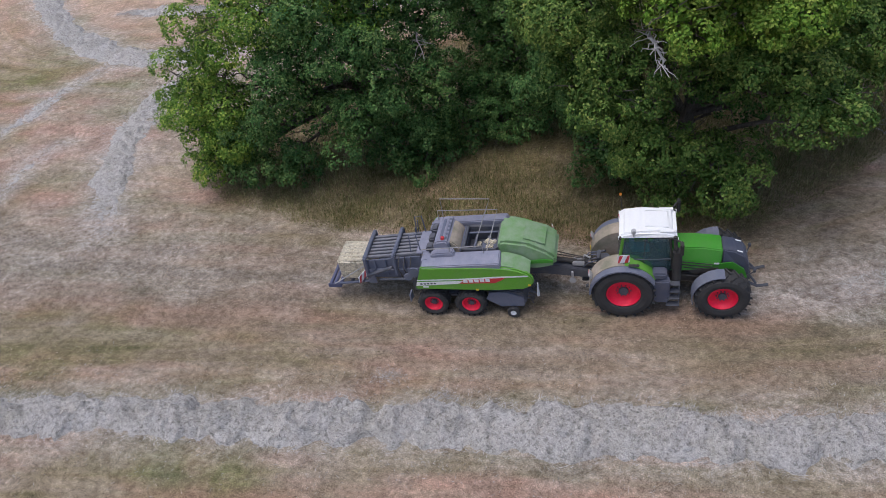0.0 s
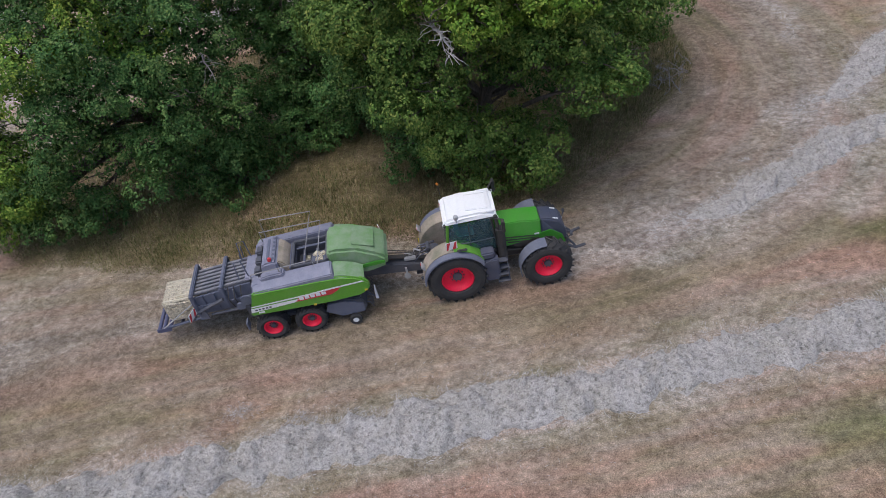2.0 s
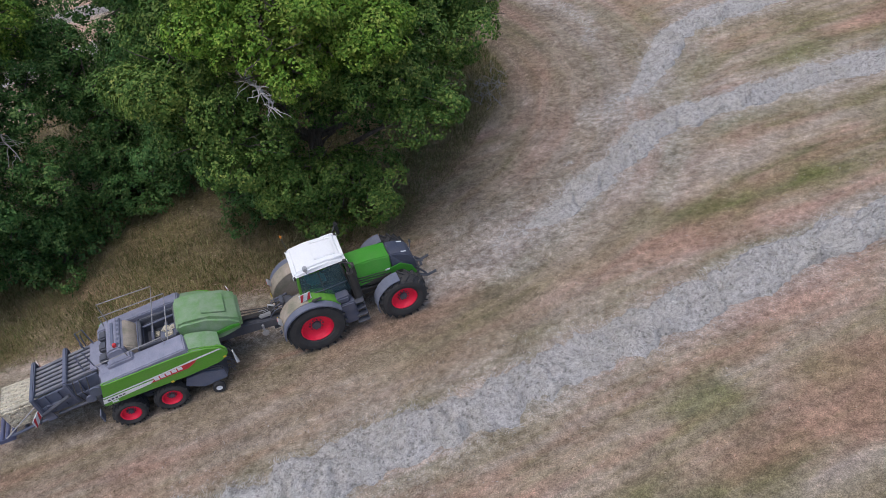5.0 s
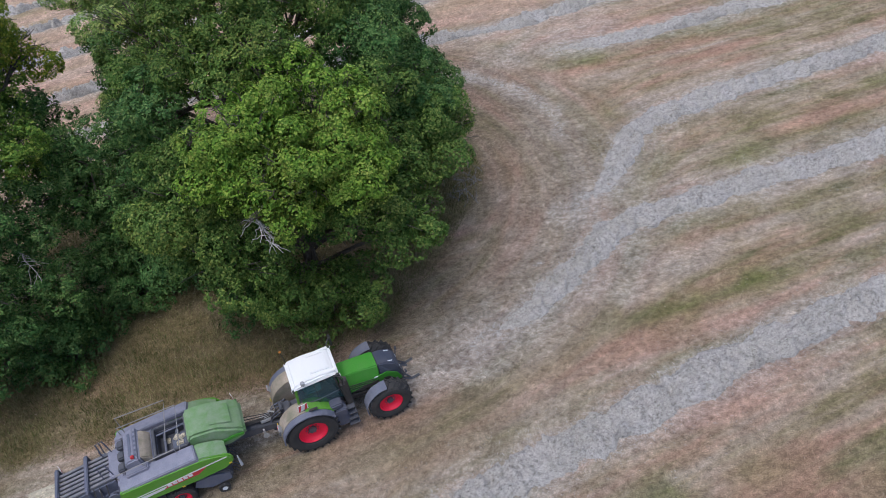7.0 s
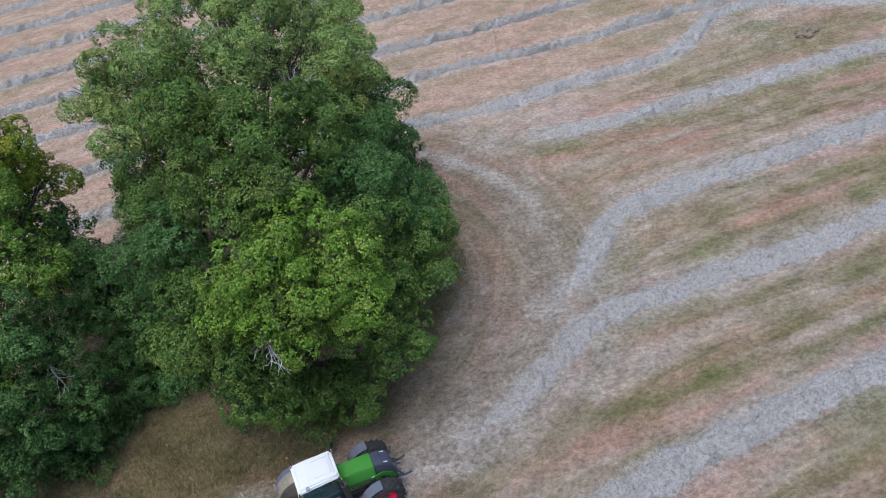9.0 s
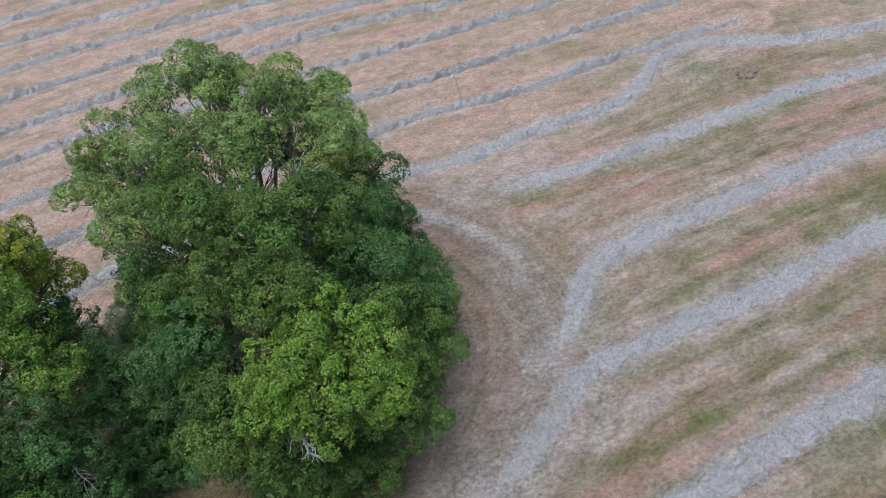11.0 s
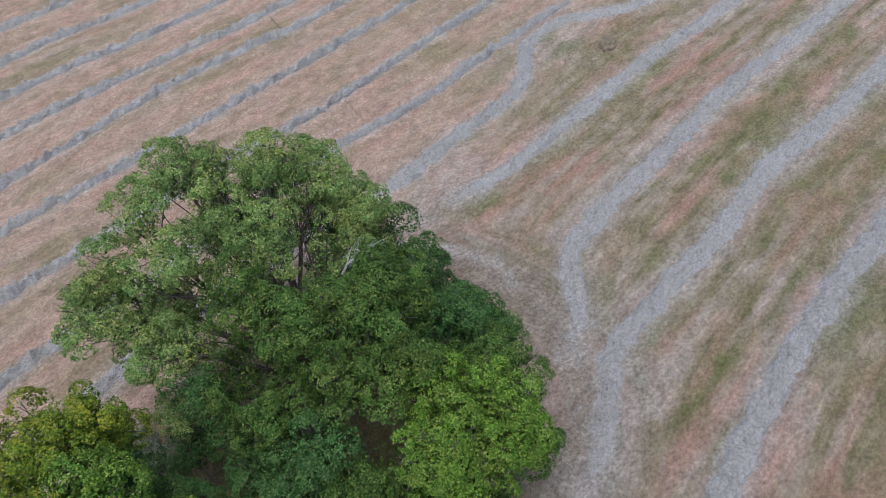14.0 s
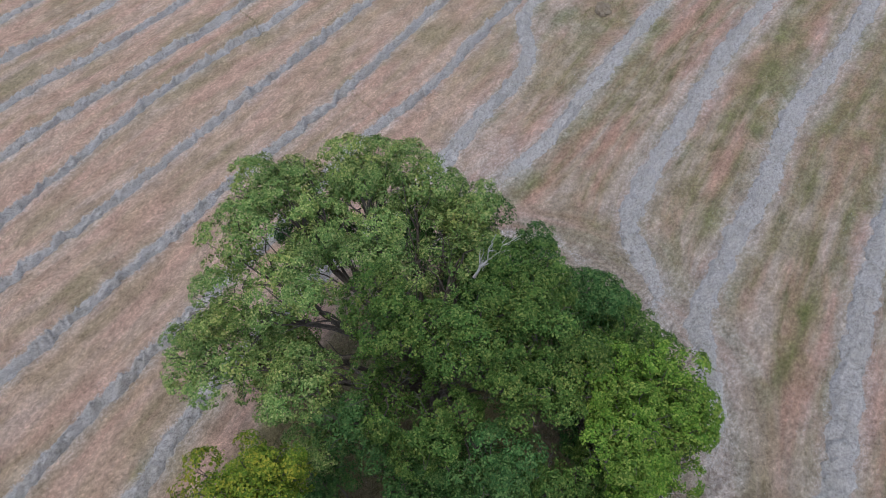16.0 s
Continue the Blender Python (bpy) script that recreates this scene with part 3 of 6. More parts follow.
build_tall_grass()


def build_stem_line():
    """A faint line of dead weed stems that crosses the rows, and a rough weedy patch."""
    k = 170
    t = np.concatenate([rng.uniform(0, 0.24, k // 2), rng.uniform(0.86, 1.0, k // 2)])
    x, y = 12.5 + 7.4 * t + rng.normal(0, 0.05, k), 25.8 + 22.2 * t + rng.normal(0, 0.05, k)
    px, py = rng.normal(34.2, 2.2, 1500), rng.normal(16.8, 1.3, 1500)
    ok = fractal(px, py, 0.8, 81) > 0.5
    x, y = np.concatenate([x, px[ok]]), np.concatenate([y, py[ok]])
    k = len(x)
    a, lean = rng.uniform(0, 2 * math.pi, k), rng.uniform(0.05, 0.5, k)
    way = unit(np.stack([np.cos(a) * lean, np.sin(a) * lean, np.ones(k)], 1))
    s = np.stack([-np.sin(a), np.cos(a), np.zeros(k)], 1)
    me = blades("weed_stems", np.stack([x, y, gz(x, y) - 0.02], 1), way, s, rng.uniform(0.15, 0.45, k), rng.uniform(0.012, 0.03, k), TALL_GRASS, 0.2)
    tagged(new("weed_stems", me), "thin line and patch of dead weed stems", "weeds", kind="stuff")


build_stem_line()
# ---- the oaks ----
def tube_mesh(bm, pts, radii, sides=7):
    """A bent, tapering tube, closed at both ends."""
    rings, up = [], Vector((0.3, 0.2, 1)).normalized()
    pts = [Vector(p) for p in pts]
    for i, (p, r) in enumerate(zip(pts, radii)):
        d = (pts[min(i + 1, len(pts) - 1)] - pts[max(i - 1, 0)]).normalized()
        ref = up if abs(d.dot(up)) < 0.95 else Vector((1, 0, 0))
        a = d.cross(ref).normalized()
        b = d.cross(a)
        rings.append([bm.verts.new(p + (a * math.cos(t) + b * math.sin(t)) * r) for t in (2 * math.pi * k / sides for k in range(sides))])
    for q, w in zip(rings, rings[1:]):
        for k in range(sides):
            bm.faces.new((q[k], q[(k + 1) % sides], w[(k + 1) % sides], w[k]))
    bm.faces.new(rings[0][::-1])
    bm.faces.new(rings[-1])


def part(name, bm, mat, parent, label=""):
    """Links a bmesh as one mesh object under a thing or a part."""
    bmesh.ops.recalc_face_normals(bm, faces=bm.faces[:])
    me = bpy.data.meshes.new(name)
    bm.to_mesh(me)
    bm.free()
    for m in mat if isinstance(mat, (list, tuple)) else [mat]:
        me.materials.append(m)
    return child(name, me, parent, label)


def crooked(a, b, bend, rnd, k=5):
    a, b = Vector(a), Vector(b)
    pts = [a.lerp(b, i / k) for i in range(k + 1)]
    return [p if i in (0, k) else p + Vector((rnd.uniform(-1, 1), rnd.uniform(-1, 1), rnd.uniform(-0.4, 1))) * bend for i, p in enumerate(pts)]


# openings in the crowns, through which limbs and dark shade show
OPENINGS = [(-7.4, 8.8, 12.2, 1.4), (-6.3, 6.2, 10.4, 1.35), (-13.5, 7.2, 10.0, 1.6), (-13.1, 11.7, 11.0, 1.1), (-10.4, 5.3, 9.3, 1.45), (-11.6, 0.7, 8.2, 1.15), (-6.6, 17.2, 11.2, 0.8), (-12.8, 14.8, 11.2, 1.0)]


def in_opening(p):
    out = np.zeros(len(p), bool)
    for x, y, z, rad in OPENINGS:
        out |= np.linalg.norm(p - (x, y, z), axis=1) < rad * (0.85 + 0.35 * smooth_noise(p[:, 0], p[:, 1] + p[:, 2], 1.7, 77))
    return out


SOLID = []  # lobes already in leaf, inside which no more tufts grow


def leaf_cloud(name, lobes, density, mat, seed, size=(0.080, 0.158)):
    """Leaves in rounded tufts, the tufts on uneven clumps, the clumps on lobes, with dark gaps between them."""
    r = np.random.default_rng(seed)
    balls = []
    for x, y, z, rad in lobes:
        balls.append((x, y, z, rad * 0.66, 0.35, 0.9, (0, 0, 1)))
        for d in unit(r.normal(0, 1, (int((3.6 + 3.5 * rad) if mat is LEAF_OPEN else (5 + 5.0 * rad)), 3)) + (0, 0, 0.25)):
            s = rad * r.uniform(0.26, 0.50)
            o = d * rad * r.uniform(0.66, 0.98)
            balls.append((x + o[0], y + o[1], z + o[2] * 0.95, s, 1.0, r.uniform(0.50, 0.72) if mat is LEAF_OPEN else r.uniform(0.62, 0.88), d))
    mids, outs, wides = [], [], []
    for x, y, z, s, k, flat, lean in balls:
        m = max(3, int(k * 62 * s * s))
        d = unit(r.normal(0, 1, (m, 3)) + np.array(lean) * 0.5 + (0, 0, 0.35))
        far = s * (0.80 + 0.24 * r.random(m))
        mids.append(np.array((x, y, z)) + d * far[:, None] * (1, 1, flat))
        outs.append(d)
        wides.append(r.uniform(0.15, 0.30, m))
    mids, outs, wides = np.vstack(mids), np.vstack(outs), np.concatenate(wides)
    # no tufts deep inside a neighbouring clump
    deep = np.zeros(len(mids))
    for x, y, z, s, _, flat, _ in balls:
        deep += np.linalg.norm((mids - (x, y, z)) / (1, 1, flat), axis=1) < 0.68 * s
    for x, y, z, rad in SOLID:
        deep += np.linalg.norm(mids - (x, y, z), axis=1) < 0.66 * rad
    SOLID.extend(lobes)
    keep = (deep == 0) | (r.random(len(mids)) < 0.08 / (1 + deep))
    mids, outs, wides = mids[keep], outs[keep], wides[keep]
    count = np.maximum(5, (density * 4.7 * wides**2 * r.uniform(0.6, 1.35, len(wides))).astype(int))
    own = np.repeat(np.arange(len(mids)), count)
    m = len(own)
    q = unit(outs[own] * 0.95 + unit(r.normal(0, 1, (m, 3))))
    reach = wides[own] * np.where(r.random(m) < 0.05, r.uniform(1.1, 1.7, m), r.uniform(0.70, 1.06, m))
    p = mids[own] + q * reach[:, None]
    d = q * 0.55 + outs[own] * 0.6
    keep = (p[:, 2] > gz(p[:, 0], p[:, 1]) + 0.12) & ~in_opening(p)
    p, d = p[keep], d[keep]
    n = len(p)
    core = []
    for x, y, z, rad in lobes:
        q = unit(r.normal(0, 1, (int(52 * 4 * math.pi * (0.62 * rad) ** 2), 3)))
        core.append(np.hstack([np.array((x, y, z)) + q * rad * r.uniform(0.30, 0.62, len(q))[:, None], q]))
    core = np.vstack(core)
    core = core[(core[:, 2] > gz(core[:, 0], core[:, 1]) + 0.25) & ~in_opening(core[:, :3])]
    p, d = np.vstack([p, core[:, :3]]), np.vstack([d, core[:, 3:]])
    big = np.concatenate([np.ones(n), np.full(len(core), 1.5)])[:, None]
    n = len(p)
    normal = unit(d + r.normal(0, 0.33, (n, 3)) + (0, 0, 0.38))
    way = unit(np.cross(normal, r.normal(0, 1, (n, 3))))
    side = np.cross(normal, way)
    length = r.uniform(*size, n)[:, None] * big
    width = length * r.uniform(0.5, 0.72, n)[:, None]
    fold = normal * length * r.uniform(0.02, 0.16, n)[:, None]
    a, c = p - way * length * 0.5, p + way * length * 0.5 - fold
    v = np.stack([a, p + side * width * 0.5 + fold * 0.4, c, p - side * width * 0.5 + fold * 0.4], 1).reshape(-1, 3)
    f = np.arange(n)[:, None] * 4 + np.array([[0, 1, 2, 3]])
    return np_mesh(name, v, f, mat)


def oak(label, base, trunk_top, girth, crowns, seed, dead=(), stout=1.0):
    """A tree: trunk, limbs out to the lobes, crowns of leaves, and bleached dead limbs."""
    rnd = random.Random(seed)
    x, y = base
    foot = Vector((x, y, float(gz(x, y)) - 0.15))
    top = Vector(trunk_top)
    tree = new("oak_tree")
    tree.location = foot
    tree.matrix_world = Matrix.Translation(foot)
    tagged(tree, label, "tree", "oaks of the grove")
    bm = bmesh.new()
    stem = crooked((0, 0, 0), top - foot, 0.18, rnd, 6)
    tube_mesh(bm, [stem[0] - Vector((0, 0, 0.2)), *stem], [girth * 1.7, girth * 1.25] + [girth * (1 - 0.09 * i) for i in range(len(stem) - 1)], 10)
    part("trunk", bm, BARK, tree, "dark ridged oak trunk")
    for k, (lobes, density, mat) in enumerate(crowns):
        bm = bmesh.new()
        for lx, ly, lz, lr in lobes:
            end = Vector((lx, ly, lz)) - foot
            start = stem[rnd.choice((3, 4, 5, 6))]
            if end.z < start.z:
                start = stem[2]
            limb = crooked(start, end, 0.35, rnd, 5)
            tube_mesh(bm, limb, [girth * 0.42, girth * 0.34, girth * 0.27, girth * 0.2, girth * 0.14, 0.03], 6)
            for _ in range(6):
                tip = end + Vector((rnd.uniform(-1, 1), rnd.uniform(-1, 1), rnd.uniform(-0.7, 1))).normalized() * lr * rnd.uniform(0.75, 1.02)
                tube_mesh(bm, crooked(limb[rnd.choice((3, 4))], tip, 0.16, rnd, 4), [0.055, 0.045, 0.035, 0.022, 0.008], 5)
        part("limb", bm, BARK, tree, "crooked dark limbs")
        bm = bmesh.new()
        for lx, ly, lz, lr in lobes:
            end = Vector((lx, ly, lz)) - foot
            for _ in range(11):
                way = Vector((rnd.uniform(-1, 1), rnd.uniform(-1, 1), rnd.uniform(-0.3, 1))).normalized()
                a, b = end + way * lr * rnd.uniform(0.4, 0.7), end + way * lr * rnd.uniform(0.9, 1.12)
                twig = crooked(a, b + Vector((rnd.uniform(-1, 1), rnd.uniform(-1, 1), rnd.uniform(-0.2, 0.5))) * 0.25, 0.10, rnd, 3)
                tube_mesh(bm, twig, [0.022, 0.018, 0.013, 0.005], 4)
                tube_mesh(bm, [twig[2], twig[2] + Vector((rnd.uniform(-1, 1), rnd.uniform(-1, 1), 0.5)) * 0.3], [0.012, 0.004], 4)
        tagged(part("twig", bm, TWIG, tree, "thin dark outer twigs"), "thin dark outer twigs", kind="stuff")
        me = leaf_cloud("crown", lobes, density, mat, seed + k)
        me.transform(Matrix.Translation(-foot))
        child("crown", me, tree, "dense clumps of oak leaves")
    for a, b in dead:
        bm = bmesh.new()
        a, b = Vector(a) - foot, Vector(b) - foot
        main = crooked(a, b, 0.14, rnd, 5)
        tube_mesh(bm, main, [stout * r for r in (0.04, 0.034, 0.028, 0.021, 0.014, 0.006)], 6)
        for i in (1, 2, 3, 4):
            for _ in range(3):
                tip = main[i] + (b - a) * rnd.uniform(0.15, 0.45) + Vector((rnd.uniform(-1, 1), rnd.uniform(-1, 1), rnd.uniform(-0.5, 0.9))) * 0.55
                tube_mesh(bm, crooked(main[i], tip, 0.07, rnd, 4), [stout * r for r in (0.013, 0.011, 0.009, 0.006, 0.003)], 5)
        part("dead_branch", bm, BLEACHED if stout > 1 else DEADWOOD, tree, "bleached bare dead branch")
    return tree


# the front oak: leaf colour lights tops, shades flanks; low boughs down to the grass
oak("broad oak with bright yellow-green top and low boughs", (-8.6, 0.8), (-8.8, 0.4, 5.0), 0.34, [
    ([(-10.3, -1.6, 9.2, 1.7), (-7.4, -1.7, 9.2, 1.6), (-9.0, 0.0, 9.5, 1.5), (-11.3, -1.6, 8.5, 1.6), (-9.2, -2.9, 8.1, 1.6), (-10.3, -3.0, 7.2, 1.5), (-7.4, -2.7, 7.3, 1.5)], 128, LEAF_LIT_TOP),
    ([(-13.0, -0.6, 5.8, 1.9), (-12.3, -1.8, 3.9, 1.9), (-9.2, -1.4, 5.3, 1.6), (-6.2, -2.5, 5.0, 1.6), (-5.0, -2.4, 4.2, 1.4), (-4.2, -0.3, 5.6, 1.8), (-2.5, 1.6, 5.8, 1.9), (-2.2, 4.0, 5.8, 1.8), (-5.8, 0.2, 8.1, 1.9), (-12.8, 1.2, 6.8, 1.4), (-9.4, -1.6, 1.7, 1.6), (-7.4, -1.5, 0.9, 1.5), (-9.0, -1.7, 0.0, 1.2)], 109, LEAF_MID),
    ([(-11.8, 0.2, 0.4, 1.7), (-13.0, 0.6, 3.0, 1.8), (-7.4, 0.9, 3.0, 1.7), (-4.8, 2.6, 8.8, 2.0), (-3.6, 3.2, 7.0, 2.0)], 103, LEAF_SHADE),
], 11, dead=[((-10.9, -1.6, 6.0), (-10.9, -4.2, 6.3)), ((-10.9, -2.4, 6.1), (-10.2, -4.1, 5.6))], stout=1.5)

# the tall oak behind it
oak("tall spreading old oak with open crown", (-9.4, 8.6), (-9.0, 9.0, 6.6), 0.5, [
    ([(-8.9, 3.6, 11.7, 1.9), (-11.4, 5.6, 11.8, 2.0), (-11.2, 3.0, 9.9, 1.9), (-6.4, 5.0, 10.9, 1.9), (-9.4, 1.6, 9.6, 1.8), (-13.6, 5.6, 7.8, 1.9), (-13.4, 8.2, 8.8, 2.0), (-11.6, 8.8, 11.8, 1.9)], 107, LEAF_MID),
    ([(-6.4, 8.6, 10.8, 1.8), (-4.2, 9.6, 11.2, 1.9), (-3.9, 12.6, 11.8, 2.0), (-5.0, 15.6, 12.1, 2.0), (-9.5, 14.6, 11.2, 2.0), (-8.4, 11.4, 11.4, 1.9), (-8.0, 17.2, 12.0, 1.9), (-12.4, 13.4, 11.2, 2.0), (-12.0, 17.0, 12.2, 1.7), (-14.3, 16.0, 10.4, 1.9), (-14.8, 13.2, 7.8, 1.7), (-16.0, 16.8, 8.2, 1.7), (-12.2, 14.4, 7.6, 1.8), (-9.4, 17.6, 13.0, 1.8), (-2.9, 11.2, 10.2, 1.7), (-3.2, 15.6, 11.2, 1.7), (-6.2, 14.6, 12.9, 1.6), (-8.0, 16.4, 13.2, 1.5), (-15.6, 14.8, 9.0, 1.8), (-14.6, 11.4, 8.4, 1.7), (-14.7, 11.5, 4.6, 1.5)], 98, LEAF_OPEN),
    # lower flanks take the darker leaves, their shade is in the colour
    ([(-3.6, 6.6, 8.4, 2.2), (-2.6, 9.8, 8.6, 2.1), (-3.2, 13.4, 7.8, 2.2), (-6.6, 17.0, 8.8, 2.0), (-14.8, 9.4, 7.2, 1.6), (-3.2, 7.4, 5.2, 2.0), (-14.0, 2.8, 7.6, 1.8), (-13.4, 5.0, 4.8, 1.8), (-2.6, 11.0, 5.0, 2.0), (-2.0, 6.0, 5.6, 1.8)], 97, LEAF_SHADE),
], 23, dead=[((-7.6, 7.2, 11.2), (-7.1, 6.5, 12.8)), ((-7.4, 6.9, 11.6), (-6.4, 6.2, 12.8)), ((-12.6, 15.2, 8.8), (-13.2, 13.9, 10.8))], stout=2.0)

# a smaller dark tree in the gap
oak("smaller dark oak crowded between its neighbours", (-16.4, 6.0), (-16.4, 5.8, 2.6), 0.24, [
    ([(-17.8, 6.2, 3.0, 1.5), (-18.8, 7.6, 4.2, 1.5), (-16.2, 5.4, 2.2, 1.4), (-19.2, 9.6, 5.2, 1.5), (-15.0, 4.4, 2.6, 1.4), (-17.2, 7.6, 2.2, 1.4), (-14.5, 7.2, 4.8, 1.6), (-14.8, 5.5, 4.0, 1.5), (-15.2, 11.2, 2.4, 1.5), (-19.2, 10.4, 3.3, 1.5)], 97, LEAF_SHADE),
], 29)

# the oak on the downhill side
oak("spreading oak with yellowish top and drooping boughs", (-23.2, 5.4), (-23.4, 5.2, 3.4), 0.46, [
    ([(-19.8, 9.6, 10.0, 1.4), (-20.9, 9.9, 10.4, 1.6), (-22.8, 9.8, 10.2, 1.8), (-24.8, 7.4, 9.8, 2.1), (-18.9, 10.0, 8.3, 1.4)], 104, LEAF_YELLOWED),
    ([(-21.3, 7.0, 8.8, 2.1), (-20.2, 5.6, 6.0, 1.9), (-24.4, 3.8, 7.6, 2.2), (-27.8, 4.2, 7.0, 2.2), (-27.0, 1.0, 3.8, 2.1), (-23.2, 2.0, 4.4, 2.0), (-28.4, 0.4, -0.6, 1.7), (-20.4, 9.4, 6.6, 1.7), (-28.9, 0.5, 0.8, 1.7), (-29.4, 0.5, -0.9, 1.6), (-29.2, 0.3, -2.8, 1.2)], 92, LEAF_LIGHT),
    # low and inner boughs, shaded by their leaf colour
    ([(-19.4, 3.8, 3.2, 1.7), (-21.2, 1.2, 2.4, 1.8), (-24.6, 0.6, 1.0, 1.9), (-22.4, 0.8, -0.6, 1.6), (-26.6, 0.2, -1.6, 1.5), (-25.0, 9.2, 6.4, 2.0), (-25.0, 0.4, -2.4, 1.3), (-27.8, 0.0, -2.8, 1.2), (-24.4, 1.4, 4.0, 1.9), (-22.0, 2.8, 6.0, 1.9), (-23.4, 1.4, 2.2, 1.8), (-19.6, 2.2, 1.0, 1.6), (-20.6, 2.8, 4.4, 1.7), (-26.2, 2.6, 5.8, 1.9), (-20.8, 1.6, 0.0, 1.5)], 87, LEAF_SHADE),
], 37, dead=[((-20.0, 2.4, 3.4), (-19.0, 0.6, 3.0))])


def shrub(label, lobes, density, mat, seed):
    x, y = lobes[0][0], lobes[0][1]
    foot = Vector((x, y, float(gz(x, y)) - 0.1))
    bush = new("shrub")
    bush.matrix_world = Matrix.Translation(foot)
    tagged(bush, label, "shrub", "shrubs under the oaks")
    rnd = random.Random(seed)
    bm = bmesh.new()
    for lx, ly, lz, lr in lobes:
        for _ in range(4):
            end = Vector((lx, ly, lz)) - foot + Vector((rnd.uniform(-1, 1), rnd.uniform(-1, 1), rnd.uniform(-0.3, 0.8))) * lr * 0.7
            tube_mesh(bm, crooked((rnd.uniform(-0.2, 0.2), rnd.uniform(-0.2, 0.2), 0), end, 0.15, rnd, 4), [0.06, 0.05, 0.04, 0.025, 0.01], 5)
    part("stem", bm, BARK, bush, "thin dark stems")
    me = leaf_cloud("foliage", lobes, density, mat, seed)
    me.transform(Matrix.Translation(-foot))
    child("foliage", me, bush)


shrub("dark shrub in the shade between the oaks", [(-16.6, 5.2, -0.9, 1.6), (-15.0, 5.0, -0.2, 1.6), (-16.4, 6.6, 0.6, 1.6), (-17.8, 4.8, 0.0, 1.4), (-14.0, 4.6, 1.0, 1.5), (-13.4, 5.0, -0.4, 1.3), (-17.3, 3.6, -1.3, 1.4), (-15.4, 4.3, -1.2, 1.2), (-18.5, 3.1, -0.7, 1.3)], 73, LEAF_SHADE, 51)
shrub("dark shrub at the foot of the downhill oak", [(-19.4, 2.2, -1.6, 1.5), (-21.2, 2.0, -2.1, 1.4), (-18.5, 2.7, -1.7, 1.3), (-20.2, 1.2, -2.2, 1.2)], 73, LEAF_SHADE, 53)
shrub("dark shrub behind the front oak", [(-12.6, 4.2, 0.6, 1.8), (-13.4, 6.4, 1.2, 1.8)], 67, LEAF_SHADE, 57)
shrub("dark shrub on the track side of the grove", [(-4.4, 5.6, 1.4, 1.7), (-3.8, 9.4, 1.8, 1.9), (-4.6, 13.2, 2.2, 1.9)], 67, LEAF_SHADE, 59)
shrub("pale grey-green willow bush beyond the oaks", [(-18.0, 13.6, -0.6, 1.5), (-16.4, 14.4, -0.2, 1.3)], 85, LEAF_PALE, 61)
# ---- machine building ----
def box(bm, c, s, bevel=0.0, rot=None):
    """A box by its centre and size, with rounded edges."""
    t = bmesh.new()
    bmesh.ops.create_cube(t, size=1)
    bmesh.ops.scale(t, vec=s, verts=t.verts)
    if bevel:
        bmesh.ops.bevel(t, geom=t.edges[:], offset=bevel, segments=2, affect="EDGES")
    m = Matrix.Translation(c) @ (rot.to_4x4() if rot else Matrix())
    join(bm, t, m)


def join(bm, t, m=Matrix()):
    t.transform(m)
    verts = {v: bm.verts.new(v.co) for v in t.verts}
    for f in t.faces:
        bm.faces.new([verts[v] for v in f.verts])
    t.free()


def slab(bm, profile, y0, y1, bevel=0.0, taper=None):
    """A side view in x and z, drawn out from y0 to y1; taper moves the two ends' corners in."""
    t = bmesh.new()
    rings = []
    for y in (y0, y1):
        rings.append([t.verts.new((x, y, z)) for x, z in profile])
    n = len(profile)
    t.faces.new(rings[0])
    t.faces.new(rings[1][::-1])
    for k in range(n):
        t.faces.new((rings[0][k], rings[0][(k + 1) % n], rings[1][(k + 1) % n], rings[1][k]))
    bmesh.ops.recalc_face_normals(t, faces=t.faces[:])
    if bevel:
        bmesh.ops.bevel(t, geom=t.edges[:], offset=bevel, segments=2, affect="EDGES")
    if taper:
        for v in t.verts:
            v.co = taper(v.co)
    join(bm, t)


def plate(bm, corners, thick):
    """A flat sheet through its corners, with thickness."""
    t = bmesh.new()
    c = [Vector(p) for p in corners]
    nrm = (c[1] - c[0]).cross(c[2] - c[0]).normalized() * thick * 0.5
    a, b = [t.verts.new(p + nrm) for p in c], [t.verts.new(p - nrm) for p in c]
    t.faces.new(a)
    t.faces.new(b[::-1])
    for k in range(len(c)):
        t.faces.new((a[k], b[k], b[(k + 1) % len(c)], a[(k + 1) % len(c)]))
    bmesh.ops.recalc_face_normals(t, faces=t.faces[:])
    join(bm, t)


def turned(bm, profile, y, x, z, sides=40):
    """A turned body about an axle along y: profile of (radius, offset along y)."""
    rings = [[bm.verts.new((x + r * math.cos(a), y + o, z + r * math.sin(a))) for a in (2 * math.pi * k / sides for k in range(sides))] for r, o in profile]
    for p, q in zip(rings, rings[1:]):
        for k in range(sides):
            bm.faces.new((p[k], p[(k + 1) % sides], q[(k + 1) % sides], q[k]))
    return rings


def rod(bm, pts, r, sides=8):
    tube_mesh(bm, pts, [r] * len(pts), sides)


